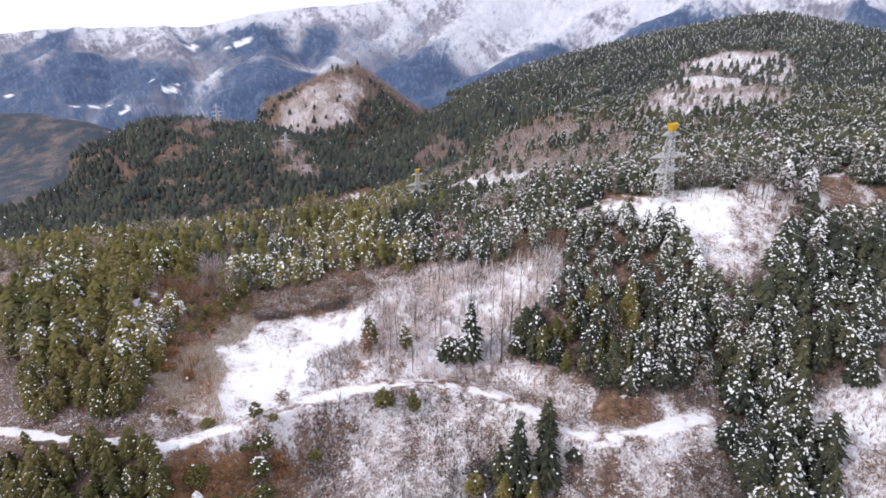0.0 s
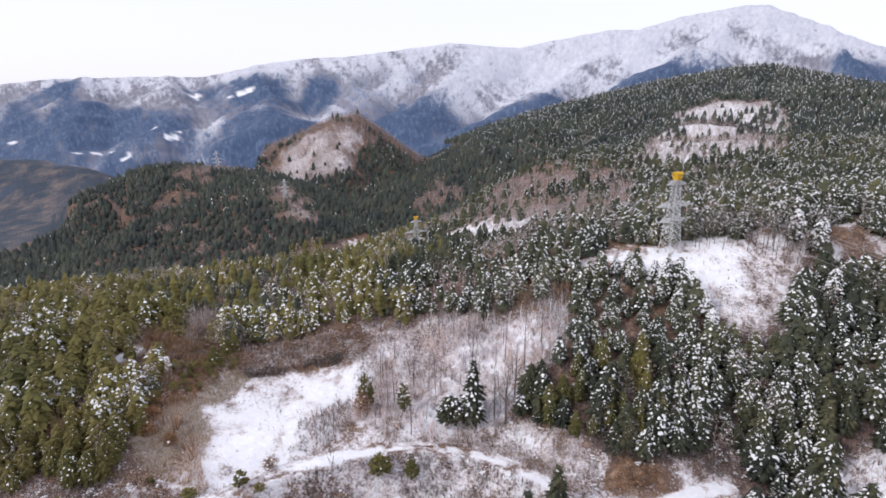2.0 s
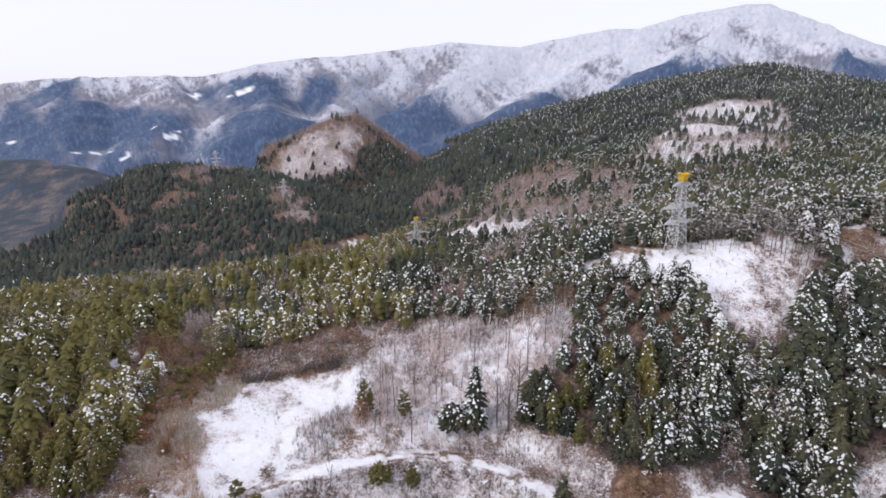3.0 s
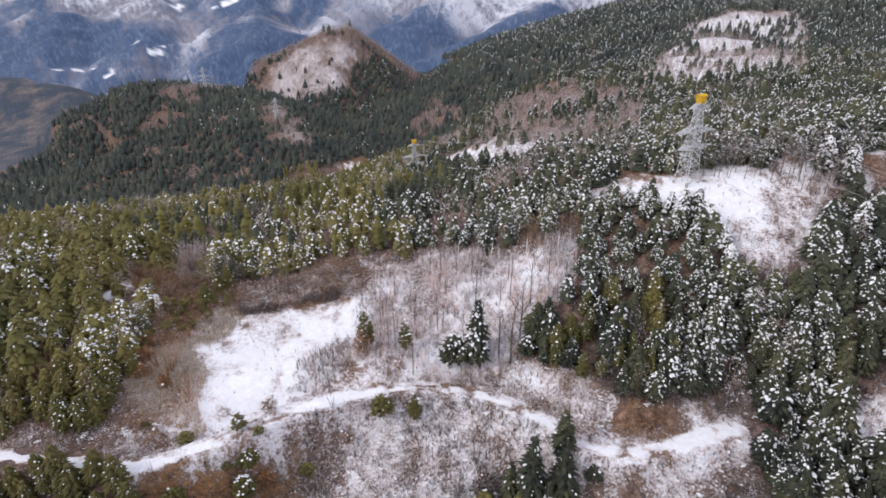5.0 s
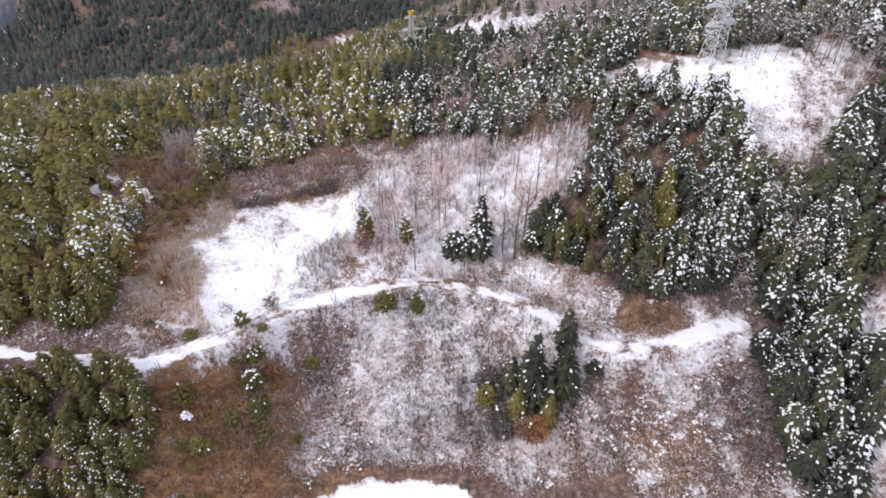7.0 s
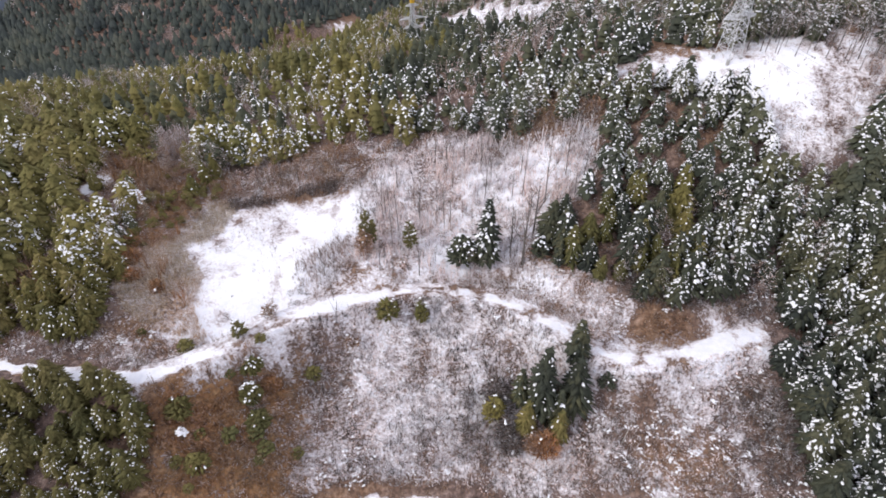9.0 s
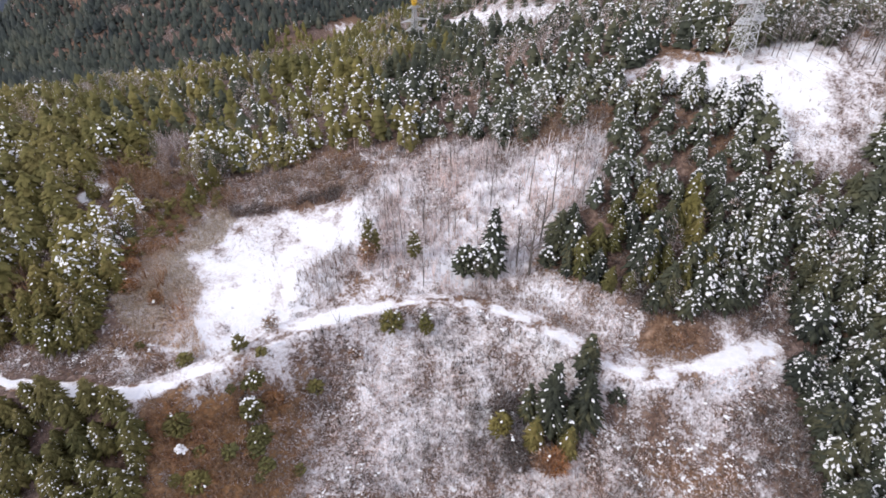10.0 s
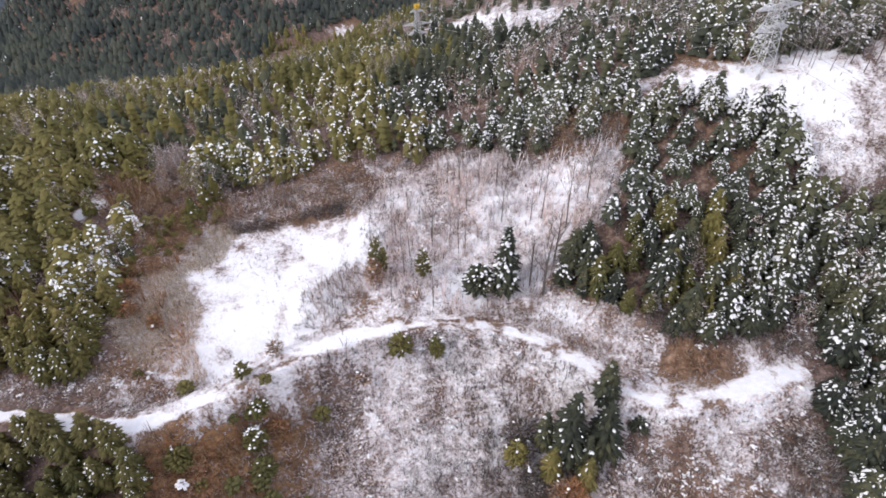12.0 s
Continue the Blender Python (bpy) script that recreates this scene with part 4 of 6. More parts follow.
def broom_shape(tall, wide, count, r, thick=0.12):
    """A leafless tree in a far wood: a fan of slivers; slot 0."""
    vs, fs = [], []
    for i in range(count):
        t_, k = r.random() * 6.28, r.random()
        c = np.array([math.cos(t_), math.sin(t_), 0])
        p = c * wide * 0.15 * k + (0, 0, tall * 0.35 * r.random() - 0.5)
        q = c * wide * (0.2 + 0.8 * k) + (0, 0, tall * (0.65 + 0.35 * r.random()) * (1 - 0.3 * k))
        w = np.array([-c[1], c[0], 0]) * thick
        vs.append(np.stack([p - w, p + w, q]))
        fs.append(np.array([[0, 1, 2]]) + 3 * i)
    v, f = np.concatenate(vs), np.concatenate(fs)
    return v, f, np.zeros(len(f), int)

# ---------------------------------------------------------------- planting
EDGE_X = (-600, -130, -110, -104, -87, -67, -48, -24, 0, 27, 51, 60, 64, 85, 107, 130, 143, 160, 700)
EDGE_Y = (155, 155, 157, 246, 246, 252, 257, 257, 254, 236, 231, 236, 257, 257, 247, 233, 222, 206, 206)


def in_wood(x, y):
    e = np.interp(x, EDGE_X, EDGE_Y)
    jag = 2.5 * rough(x, y, 10, 2, 100)
    wood = (y + jag > e)
    for zone in (RIGHT_STAND, LOWER_LEFT_WOOD, RIGHT_CLUMP):
        wood |= inside(zone, x, y)
    for zone in (WOOD_RUST, WOOD_PALE, WOOD_BROWN, WOOD_GAP, PYLON_GLADE, CLEARING, BARE_SLOPE, HOLLOW, BROWN_EDGE, BROWN_LEFT, LOWER_RIGHT, BROWN_BANK):
        wood &= ~inside(zone, x + jag * 0.6, y)
    d, _ = along(ROAD, x, y)
    wood &= ~inside(EAST_OPEN, x, y) | (rough(x, y, 12, 2, 101) > 0.35)
    return wood & (d > 5.0)


def bare_wood(x, y):
    """Where leafless woods or open slopes take the place of conifers."""
    wob = 18 * rough(x, y, 40, 3, 41)
    b = np.zeros(np.shape(x), bool)
    b |= (inside(BROWN_VALLEY, x + wob, y + wob) | inside(BROWN_VALLEY_WEST, x + wob, y + wob)) & (rough(x, y, 60, 3, 115) > -0.12)
    for zone in (MEADOW, SNOW_STRIP, PATCH_FACE, PATCH_UPPER, CONE_FACE, LEFT_HILL_BARE):
        b |= inside(zone, x + wob, y + wob)
    d, _ = along(CONE_HILL, x, y)
    b |= d < np.where(x > -430, 42, 20) + 12 * rough(x, y, 40, 2, 43)
    b |= (d < 110) & (y > 1400) & (x > -340) & (x < -50)
    d, _ = along(((-455, 1195), (-513, 1125)), x, y)
    b |= d < 40 + 20 * rough(x, y, 40, 2, 44)
    b |= (x < -150) & (y > 760) & (rough(x, y, 90, 3, 116) > 0.5)
    b |= np.hypot(x + 492, y - 1015) < 34 + 25 * rough(x, y, 30, 2, 45)
    b |= (y > 760) & (x > -150) & (rough(x, y, 170, 2, 111) > 0.72 + 0.25 * rough(x, y, 30, 2, 113))
    b |= (y > 260) & (y < 420) & (rough(x, y, 40, 2, 112) > 0.56 - 0.5 * smooth(110, 170, x))
    b |= (x > 130) & (y > 300) & (y < 700) & (rough(x, y, 45, 3, 114) > 0.42)
    return b


def snowiness(x, y):
    """0 to 1: how much snow the crowns hold."""
    s = 0.37 + 0.30 * smooth(-110, 0, x) + 0.32 * smooth(10, 60, x)
    s = s * (1 - 0.35 * smooth(330, 420, y)) + 0.62 * smooth(222, 240, y) * (1 - smooth(290, 330, y)) * smooth(-115, -60, x) + 0.35 * smooth(190, 215, y) * (1 - smooth(280, 320, y)) * smooth(30, 60, x) + 0.3 * smooth(110, 160, x) * smooth(262, 300, y) + (0.55 + 0.45 * smooth(250, 280, y)) * rough(x, y, 26, 2, 120) * smooth(-170, -90, x) - 0.14 * smooth(250, 280, y) + 0.75 * rough(x, y, 17, 2, 121)
    s = s - 0.55 * smooth(34, 44, x) * (1 - smooth(70, 84, x)) * (1 - smooth(192, 206, y)) * smooth(160, 170, y)
    s = s + 0.8 * np.exp(-((x + 90) / 16) ** 2 - ((y - 264) / 16) ** 2) - 0.35 * np.exp(-((x + 45) / 18) ** 2 - ((y - 272) / 14) ** 2)
    s = s + 0.55 * np.exp(-((x - 84) / 32) ** 2 - ((y - 222) / 24) ** 2) + 0.8 * np.exp(-((x - 46) / 24) ** 2 - ((y - 262) / 20) ** 2)
    s = s - 0.3 * smooth(112, 124, x) * (1 - smooth(206, 222, y)) * smooth(166, 172, y)
    return np.clip(s, 0.02, 1)


def in_view(x, y, margin=35):
    return np.abs(x) < 0.86 * y + margin


# -- conifers nearest the flight: single trees with trunk, crown and snow
px, py = scatter(-190, 216, 96, 262, 4.9, rng)
qx, qy = scatter(-190, -96, 150, 262, 4.6, rng)
keep = px > -96
px, py = np.concatenate([px[keep], qx]), np.concatenate([py[keep], qy])
keep = in_wood(px, py) & in_view(px, py, 10) & (rough(px, py, 13, 2, 99) > -0.55)
keep &= ~((px > 104) & (py > 216) & (py < 256 - 0.35 * (px - 104)) & (rng.random(len(px)) < 0.92))
keep &= ~((px > 20) & (px < 50) & (py > 184) & (py < 215) & (rng.random(len(px)) < 0.3))
keep &= ~((px > 62) & (px < 104) & (py > 204) & (rng.random(len(px)) < 0.35))
keep &= ~(inside(RUSSET_CORNER, px, py) & (rng.random(len(px)) < 0.72))
px, py = px[keep], py[keep]
qx, qy = scatter(-190, -78, 96, 147, 4.4, rng)
qd, _ = along(ROAD, qx, qy)
keep = inside(LOWER_LEFT_WOOD, qx, qy) & in_view(qx, qy, 26) & (qd > 2.8) & (rng.random(len(qx)) > 0.12)
kept = ~inside(LOWER_LEFT_WOOD, px, py)
px, py = np.concatenate([px[kept], qx[keep]]), np.concatenate([py[kept], qy[keep]])
order = np.argsort(np.hypot(px * 0.75, py))
single, rest = order[:288], order[288:]
KINDS = []
for k in range(5):
    r_ = np.random.default_rng(40 + k)
    tall, wide = 14.0 + 1.3 * k, 4.7 + 0.25 * k
    KINDS.append([make_conifer("cedar_tree", "olive-green cedar with little snow on its branches", "cedars of the plantation", tall, wide, 12 + 5 * k, M_OLIVE, r_, 230, 0.05, 1.45),
                  make_conifer("cedar_tree", "olive-green cedar with snow lumps on its branches", "cedars of the plantation", tall, wide, 80, M_OLIVE, r_, 220, 0.05, 1.45),
                  make_conifer("fir_tree", "dark green conifer speckled with snow lumps", "conifers of the hillside stand", tall + 2, wide * 1.05, 85, M_GREEN, r_, 200, 0.06, 1.3, lump=1.25),
                  make_conifer("fir_tree", "dark green conifer with few snow lumps", "conifers of the hillside stand", tall + 2, wide, 34, M_GREEN, r_, 210, 0.06, 1.3),
                  make_conifer("fir_tree", "dark green conifer heavily loaded with snow", "conifers of the hillside stand", tall + 1, wide * 1.05, 125, M_GREEN, r_, 190, 0.06, 1.3, lump=1.35),
                  make_conifer("fir_tree", "dark conifer under large lumps of snow", "conifers of the hillside stand", tall - 2, wide * 1.15, 105, M_GREEN, r_, 220, 0.06, 1.2, lump=1.45),
                  make_conifer("fir_tree", "conifer whitened all over by lumps of snow", "conifers of the hillside stand", tall + 1, wide, 280, M_GREEN, r_, 170, 0.06, 1.3, lump=1.5)])
used = set()
rim = np.array([(70, 238), (75, 234), (80, 232), (84, 229), (88, 225), (91, 219), (95, 219), (99, 214), (102, 208), (103, 202), (79, 226), (94, 212), (149, 232), (154, 224), (159, 231), (150, 206)], float)
single = np.concatenate([single, len(px) + np.arange(len(rim))])
px, py = np.concatenate([px, rim[:, 0]]), np.concatenate([py, rim[:, 1]])
load = snowiness(px, py) + 0.22 * (rng.random(len(px)) - 0.5)
for i in single:
    x, y = float(px[i]), float(py[i])
    green = x > 5 or (rough(x, y, 24, 2, 171) + 0.8 * (rng.random() - 0.5) > 0.42 and y > 150)
    green = green and not (38 < x < 78 and 170 < y < 204 and rng.random() < 0.6)
    row = (4 if load[i] > (0.6 if x > 78 else 0.78) and y > 160 else 2 if load[i] > 0.5 else 3) if green else (1 if load[i] > 0.36 else 0)
    if x > 88 and y < 167:
        row = int(rng.choice((5, 5, 5, 5, 2) if y > 140 else (5, 5, 3)))
    row = 6 if i >= len(px) - len(rim) or (load[i] > 0.93 and x > 40 and y > 200) else row
    k = int(rng.integers(5))
    proto = KINDS[k][row]
    m = pose(x, y, float(height(x, y)) - 0.2, float(rng.normal() * 2), float(rng.normal() * 2), float(rng.random() * 360))
    s = float(0.50 + 0.46 * rng.random())
    if (k, row) in used:
        ob = copy_thing(proto, m)
    else:
        ob = proto
        ob.matrix_basis = m
        used.add((k, row))
    if i >= len(px) - len(rim):
        s = (0.48 if x < 86 else 0.60) + 0.16 * float(rng.random())
    elif x > 5:
        s *= 0.86
    if x < -80:
        s *= 0.76 if y < 153 else 0.80
    ob.scale = (s, s, s * float(0.92 + 0.2 * rng.random()))
for k in range(5):
    for row in range(7):
        if (k, row) not in used:
            for o in (*KINDS[k][row].children, KINDS[k][row]):
                bpy.data.objects.remove(o)


def conifer_mass(name, label, x, y, shapes_light, shapes_heavy, shapes_laden, mats, r, base_scale=1.0):
    lo = snowiness(x, y) + 0.25 * (r.random(len(x)) - 0.5)
    heavy = r.random(len(x)) < smooth(0.25, 0.75, lo)
    pick = r.integers(len(shapes_light), size=len(x)) + (heavy + (heavy & (lo > 0.88))) * len(shapes_light)
    sc = base_scale * (0.50 + 0.46 * r.random(len(x)) + 0.14 * rough(x, y, 18, 2, 150))
    massed(name, label, "forest", shapes_light + shapes_heavy + shapes_laden, mats, x, y, height(x, y) - 0.3, sc, 0.9 + 0.25 * r.random(len(x)), pick, r)


def split_olive(x, y, r):
    """True where the plantation is olive rather than dark green."""
    return rough(x, y, 50, 2, 130) + 0.5 * (r.random(len(x)) - 0.5) > np.maximum((x + 20) / 110, -0.45)


rn = np.random.default_rng(21)
nx, ny = px[rest], py[rest]
light = [mass_shape(14 + 1.3 * k, 4.9 + 0.2 * k, 110, 10 + 4 * k, rn, taper=1.4, lump=0.9) for k in range(4)]
heavy = [mass_shape(14 + 1.3 * k, 5.0 + 0.2 * k, 80, 105, rn, taper=1.3, lump=1.55) for k in range(4)]
laden = [mass_shape(14 + 1.3 * k, 5.0 + 0.2 * k, 70, 190, rn, taper=1.3, lump=1.6) for k in range(4)]
ol = split_olive(nx, ny, rn)
conifer_mass("near_cedar_wood", "olive-green cedar plantation with flecks of snow", nx[ol], ny[ol], light, heavy, laden, [M_OLIVE_FAR, M_SNOW, M_BARK], rn)
conifer_mass("near_fir_wood", "dark green conifers speckled with snow", nx[~ol], ny[~ol], light, heavy, laden, [M_GREEN_FAR, M_SNOW, M_BARK], rn, 0.84)

# -- the wood beyond, to the first valley
mx, my = scatter(-700, 560, 262, 790, 6.6, rn)
keep = ((my < 600) | (mx > -220)) & in_wood(mx, my) & in_view(mx, my) & (~bare_wood(mx, my) | ((rn.random(len(mx)) < 0.16) & ~inside(SNOW_STRIP, mx, my))) & (rn.random(len(mx)) > 0.12)
keep &= (my < 480) | (rn.random(len(mx)) < 0.56)
mx, my = mx[keep], my[keep]
# the lee of the ridge is planted more thinly
lee = np.zeros(len(mx))
for s_ in np.linspace(0.35, 0.95, 14):
    lee = np.maximum(lee, height(-10 + (mx + 10) * s_, 55 + (my - 55) * s_) - (121 + (height(mx, my) + 26 - 121) * s_))
keep = (lee <= 0) | (rn.random(len(mx)) < 0.45)
mx, my = mx[keep], my[keep]
light2 = [tier_shape(12.5 + 1.3 * k, 4.5 + 0.2 * k, rn, 2 + k % 3, 0.85) for k in range(6)]
heavy2 = [tier_shape(12.5 + 1.3 * k, 4.5 + 0.2 * k, rn, 18, 1.35) for k in range(6)]
laden2 = [tier_shape(12.5 + 1.3 * k, 4.5 + 0.2 * k, rn, 30, 1.6) for k in range(6)]
ol = split_olive(mx, my, rn)
conifer_mass("cedar_wood", "olive-green cedar wood flecked with snow", mx[ol], my[ol], light2, heavy2, laden2, [M_OLIVE_FAR, M_SNOW, M_BARK], rn, 0.88)
conifer_mass("fir_wood", "dark conifer wood flecked with snow", mx[~ol], my[~ol], light2, heavy2, laden2, [M_GREEN_FAR, M_SNOW, M_BARK], rn, 0.88)

# -- far hillsides
fx, fy = scatter(-1500, 1500, 600, 1640, 8.8, rn)
keep = ((fy > 790) | (fx < -220)) & ~inside(MEADOW, fx, fy) & ((fx > -440) | (fy < 1270)) & in_view(fx, fy, 60) & (~bare_wood(fx, fy) | (rn.random(len(fx)) < np.where(fy > 1100, 0.03, 0.14))) & ~((fx < -780 - 20 * rough(fx, fy, 60, 2, 141)) & (fy > 960))
fx, fy = fx[keep], fy[keep]
lo = [spire_shape(10.5 + k, 4.4, rn, 0) for k in range(4)]
hi = [spire_shape(10.5 + k, 4.2, rn, (2, 3, 5, 8)[k]) for k in range(4)]
hs = np.clip(0.03 + 0.5 * rough(fx, fy, 70, 3, 140) + 1.1 * smooth(-40, 380, fx) + 0.9 * np.exp(-((fx + 410) / 90) ** 2 - ((fy - 1310) / 90) ** 2) + 0.6 * np.exp(-((fx + 110) / 60) ** 2 - ((fy - 1330) / 60) ** 2), 0, 1)
pick = rn.integers(4, size=len(fx)) + 4 * (rn.random(len(fx)) < hs)
massed("hillside_forest", "dense dark conifer forest on remote hills, flecked white", "forest", lo + hi, [M_HAZED_FAR, M_SNOW], fx, fy, height(fx, fy) - 0.5,
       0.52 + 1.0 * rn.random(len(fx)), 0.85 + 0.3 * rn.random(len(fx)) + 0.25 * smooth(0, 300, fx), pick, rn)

# -- leafless woods
bx, by = scatter(-1300, 1300, 262, 1640, 5.6, rn)
keep = in_view(bx, by, 60) & ~((bx < -440) & (by > 1270)) & ~((bx < -780) & (by > 960)) & bare_wood(bx, by) & ~inside(MEADOW, bx, by) & (~inside(SNOW_STRIP, bx, by) | (rn.random(len(bx)) < 0.15)) & (rn.random(len(bx)) < 0.8)
bx, by = bx[keep], by[keep]
brooms = [brush_shape(2.9 + 0.3 * k, 8 + k, 18, rn, 0.24, 0.2, 2) for k in range(4)]
massed("leafless_wood", "grey-brown leafless wood on snowy slopes", "forest", brooms, [M_BROWN_FAR], bx, by, height(bx, by), 0.8 + 0.5 * rn.random(len(bx)),
       np.full(len(bx), 1.0), rn.integers(4, size=len(bx)), rn)

# -- brown leafless trees scattered through the plantation
qx, qy = scatter(-260, 200, 150, 420, 9.0, rn)
keep = in_wood(qx, qy) & in_view(qx, qy) & (rough(qx, qy, 34, 2, 160) + 0.6 * (rn.random(len(qx)) - 0.5) > 0.12)
qx, qy = qx[keep], qy[keep]
tall_brooms = [brush_shape(3.0 + 0.4 * k, 12 + 1.5 * k, 130, rn, 0.07, 0.3) for k in range(4)]
massed("mixed_broadleaves", "brown leafless broadleaf trees among the conifers", "forest", tall_brooms, [M_TWIG], qx, qy, height(qx, qy), 0.7 + 0.4 * rn.random(len(qx)),
       np.full(len(qx), 1.0), rn.integers(4, size=len(qx)), rn)

# -- leafless trees on the snowy slope between track and wood
rb = np.random.default_rng(33)
BARE = [make_bare_tree("leafless_tree", "slender grey leafless tree on the snowy slope", "leafless trees of the slope", 14.0 + 1.6 * k, np.random.default_rng(60 + k), n_main=10 + k % 3, girth=0.28 if k < 3 else 0.17,
                       spread=0.34 + 0.03 * k) for k in range(6)]
spots = [(23, 186, 1.8), (19, 189, 1.3), (27, 194, 1.35), (-20, 208, 1.0), (-12, 212, 0.95), (32, 204, 1.2), (-3, 206, 0.95), (12, 214, 1.0), (40, 212, 1.1), (25, 210, 1.0), (-27, 222, 0.8), (5, 226, 0.8)]
ax, ay = scatter(-34, 48, 183, 252, 5.6, rb)
keep = inside(BARE_SLOPE, ax, ay) & (rb.random(len(ax)) < 0.42)
spots += [(float(u), float(v), float(0.35 + 0.5 * w ** 2)) for u, v, w in zip(ax[keep], ay[keep], rb.random(keep.sum()))]
ax, ay = scatter(-90, -46, 234, 252, 6.0, rb)
spots += [(float(u), float(v), float(0.4 + 0.35 * w)) for u, v, w in zip(ax, ay, rb.random(len(ax)))]
ax, ay = scatter(106, 154, 214, 262, 3.8, rb)
spots += [(float(u), float(v), float(0.5 + 0.4 * w)) for u, v, w in zip(ax, ay, rb.random(len(ax))) if 244 - (u - 106) * 0.62 < v < 256 - (u - 106) * 0.5]
ax, ay = scatter(20, 60, 228, 250, 6.0, rb)
spots += [(float(u), float(v), float(0.4 + 0.4 * w)) for u, v, w in zip(ax, ay, rb.random(len(ax))) if inside(UPPER_EAST, np.array(u), np.array(v))]
ax, ay = scatter(-56, -36, 176, 196, 5.0, rb)
spots += [(float(u), float(v), float(0.35 + 0.2 * w)) for u, v, w in zip(ax, ay, rb.random(len(ax))) if u > -52 + (196 - v) * 0.4]
for n_, (x, y, s) in enumerate(spots):
    m = pose(x, y, float(height(x, y)), 0, 0, float(rb.random() * 360))
    if n_ < 6:
        ob = BARE[n_]
        ob.matrix_basis = m
    else:
        ob = copy_thing(BARE[int(rb.integers(6))], m)
    ob.scale = (s, s, s)

# -- scrub: rods and dead leaves standing out of the snow
SCRUB = [broom_shape(1.5 + 0.35 * k, 0.8 + 0.2 * k, 11, rb, 0.045) for k in range(4)]
LEAFY = [brush_shape(1.1 + 0.2 * k, 1.1 + 0.3 * k, 30, rb, 0.08) for k in range(4)]
BUSHY = [brush_shape(1.6 + 0.25 * k, 2.2 + 0.5 * k, 80, rb, 0.09) for k in range(5)]
FLAKES = [brush_shape(1.1 + 0.2 * k, 0.7 + 0.2 * k, 15, rb, 0.17, 0.0, 0) for k in range(5)]
CAPS = []
for k in range(5):
    v, f = joined([tuft(np.array([rb.normal() * 0.8, rb.normal() * 0.8, 0.2 + 0.8 * rb.random()]), rb.random() * 6.28, 0.22 + 0.3 * rb.random(), 0.6, 0.1, rb, DOME_F) for _ in range(5 + k)])
    CAPS.append((v, f, np.zeros(len(f), int)))
OLIVE_BUSH = []
for k in range(5):
    v, f = bush_shape(1.5 + 0.25 * k, 2.2 + 0.5 * k, 60, rb, 0.8, CAP_F)
    OLIVE_BUSH.append((v, f, np.zeros(len(f), int)))


def scrub(name, label, zone, step, share, mat, shapes, seed, size=1.0, avoid=()):
    r = np.random.default_rng(seed)
    xs, ys = [p[0] for p in zone], [p[1] for p in zone]
    x, y = scatter(min(xs), max(xs), min(ys), max(ys), step, r)
    d, _ = along(ROAD, x, y)
    wob = 5 * rough(x, y, 10, 2, seed)
    keep = inside(zone, x + wob, y - wob) & (d > 3.0 + 1.5 * r.random(len(x))) & (rough(x, y, 11, 3, seed) + 0.9 * (r.random(len(x)) - 0.5) > 1 - 2 * share)
    for z_ in avoid:
        keep &= ~inside(z_, x, y)
    x, y = x[keep], y[keep]
    massed(name, label, "scrub", shapes, [mat], x, y, height(x, y) - 0.1, size * (0.5 + 0.8 * r.random(len(x))), np.full(len(x), 1.0), r.integers(len(shapes), size=len(x)), r)


scrub("hollow_scrub", "brown leafless scrub poking through snow", HOLLOW, 1.15, 0.5, M_TWIG, SCRUB, 301, 1.3)
scrub("hollow_undergrowth", "low russet undergrowth in snow", HOLLOW, 2.1, 0.34, M_RUSSET, LEAFY, 302, 0.45)
scrub("slope_scrub", "grey leafless scrub on snow", BARE_SLOPE, 1.4, 0.45, M_TWIG, SCRUB, 303, 1.1)
scrub("slope_undergrowth", "brown undergrowth among snow", BARE_SLOPE, 2.4, 0.22, M_RUSSET, LEAFY, 304, 0.6)
scrub("lower_scrub", "brown scrub on snowy ground", LOWER_RIGHT, 1.2, 0.6, M_TWIG, SCRUB, 305)
scrub("lower_undergrowth", "russet undergrowth", LOWER_RIGHT, 1.9, 0.28, M_RUSSET, LEAFY, 306, 0.6)
scrub("brown_thicket", "withered russet thicket", BROWN_LEFT, 1.7, 0.68, M_RUSSET, LEAFY, 307, 0.8)
scrub("brown_rods", "thin bare rods of a thicket", BROWN_LEFT, 1.4, 0.6, M_RUSSET, SCRUB, 308, 1.2)
scrub("edge_thicket", "withered brown thicket beside the clearing", BROWN_EDGE, 1.9, 0.4, M_RUSSET, LEAFY, 309, 1.0, (GRASS_EDGE,))
scrub("edge_rods", "thin bare rods beside the clearing", BROWN_EDGE, 1.6, 0.5, M_RUSSET, SCRUB, 310, 1.8, (GRASS_EDGE,))
scrub("bank_thicket", "russet bank vegetation above the track", BROWN_BANK, 1.4, 0.36, M_RUSSET, LEAFY, 311, 0.7)
scrub("edge_bushes", "withered brown bushes between wood and clearing", BROWN_EDGE, 2.8, 0.58, M_RUSSET, BUSHY, 315, 0.95, (GRASS_EDGE,))
scrub("edge_evergreens", "olive bushes between wood and clearing", BROWN_EDGE, 3.4, 0.42, M_OLIVE_FAR, OLIVE_BUSH, 330, 1.2, (GRASS_EDGE,))
scrub("edge_saplings", "leafless saplings between wood and clearing", BROWN_EDGE, 3.8, 0.4, M_RUST, SCRUB, 316, 3.2)
scrub("east_scrub", "brown scrub on open snowy ground", EAST_OPEN, 1.5, 0.7, M_TWIG, SCRUB, 317, 1.6)
scrub("east_bushes", "withered bushes on open snowy ground", EAST_OPEN, 3.2, 0.5, M_RUSSET, LEAFY, 318, 1.6)
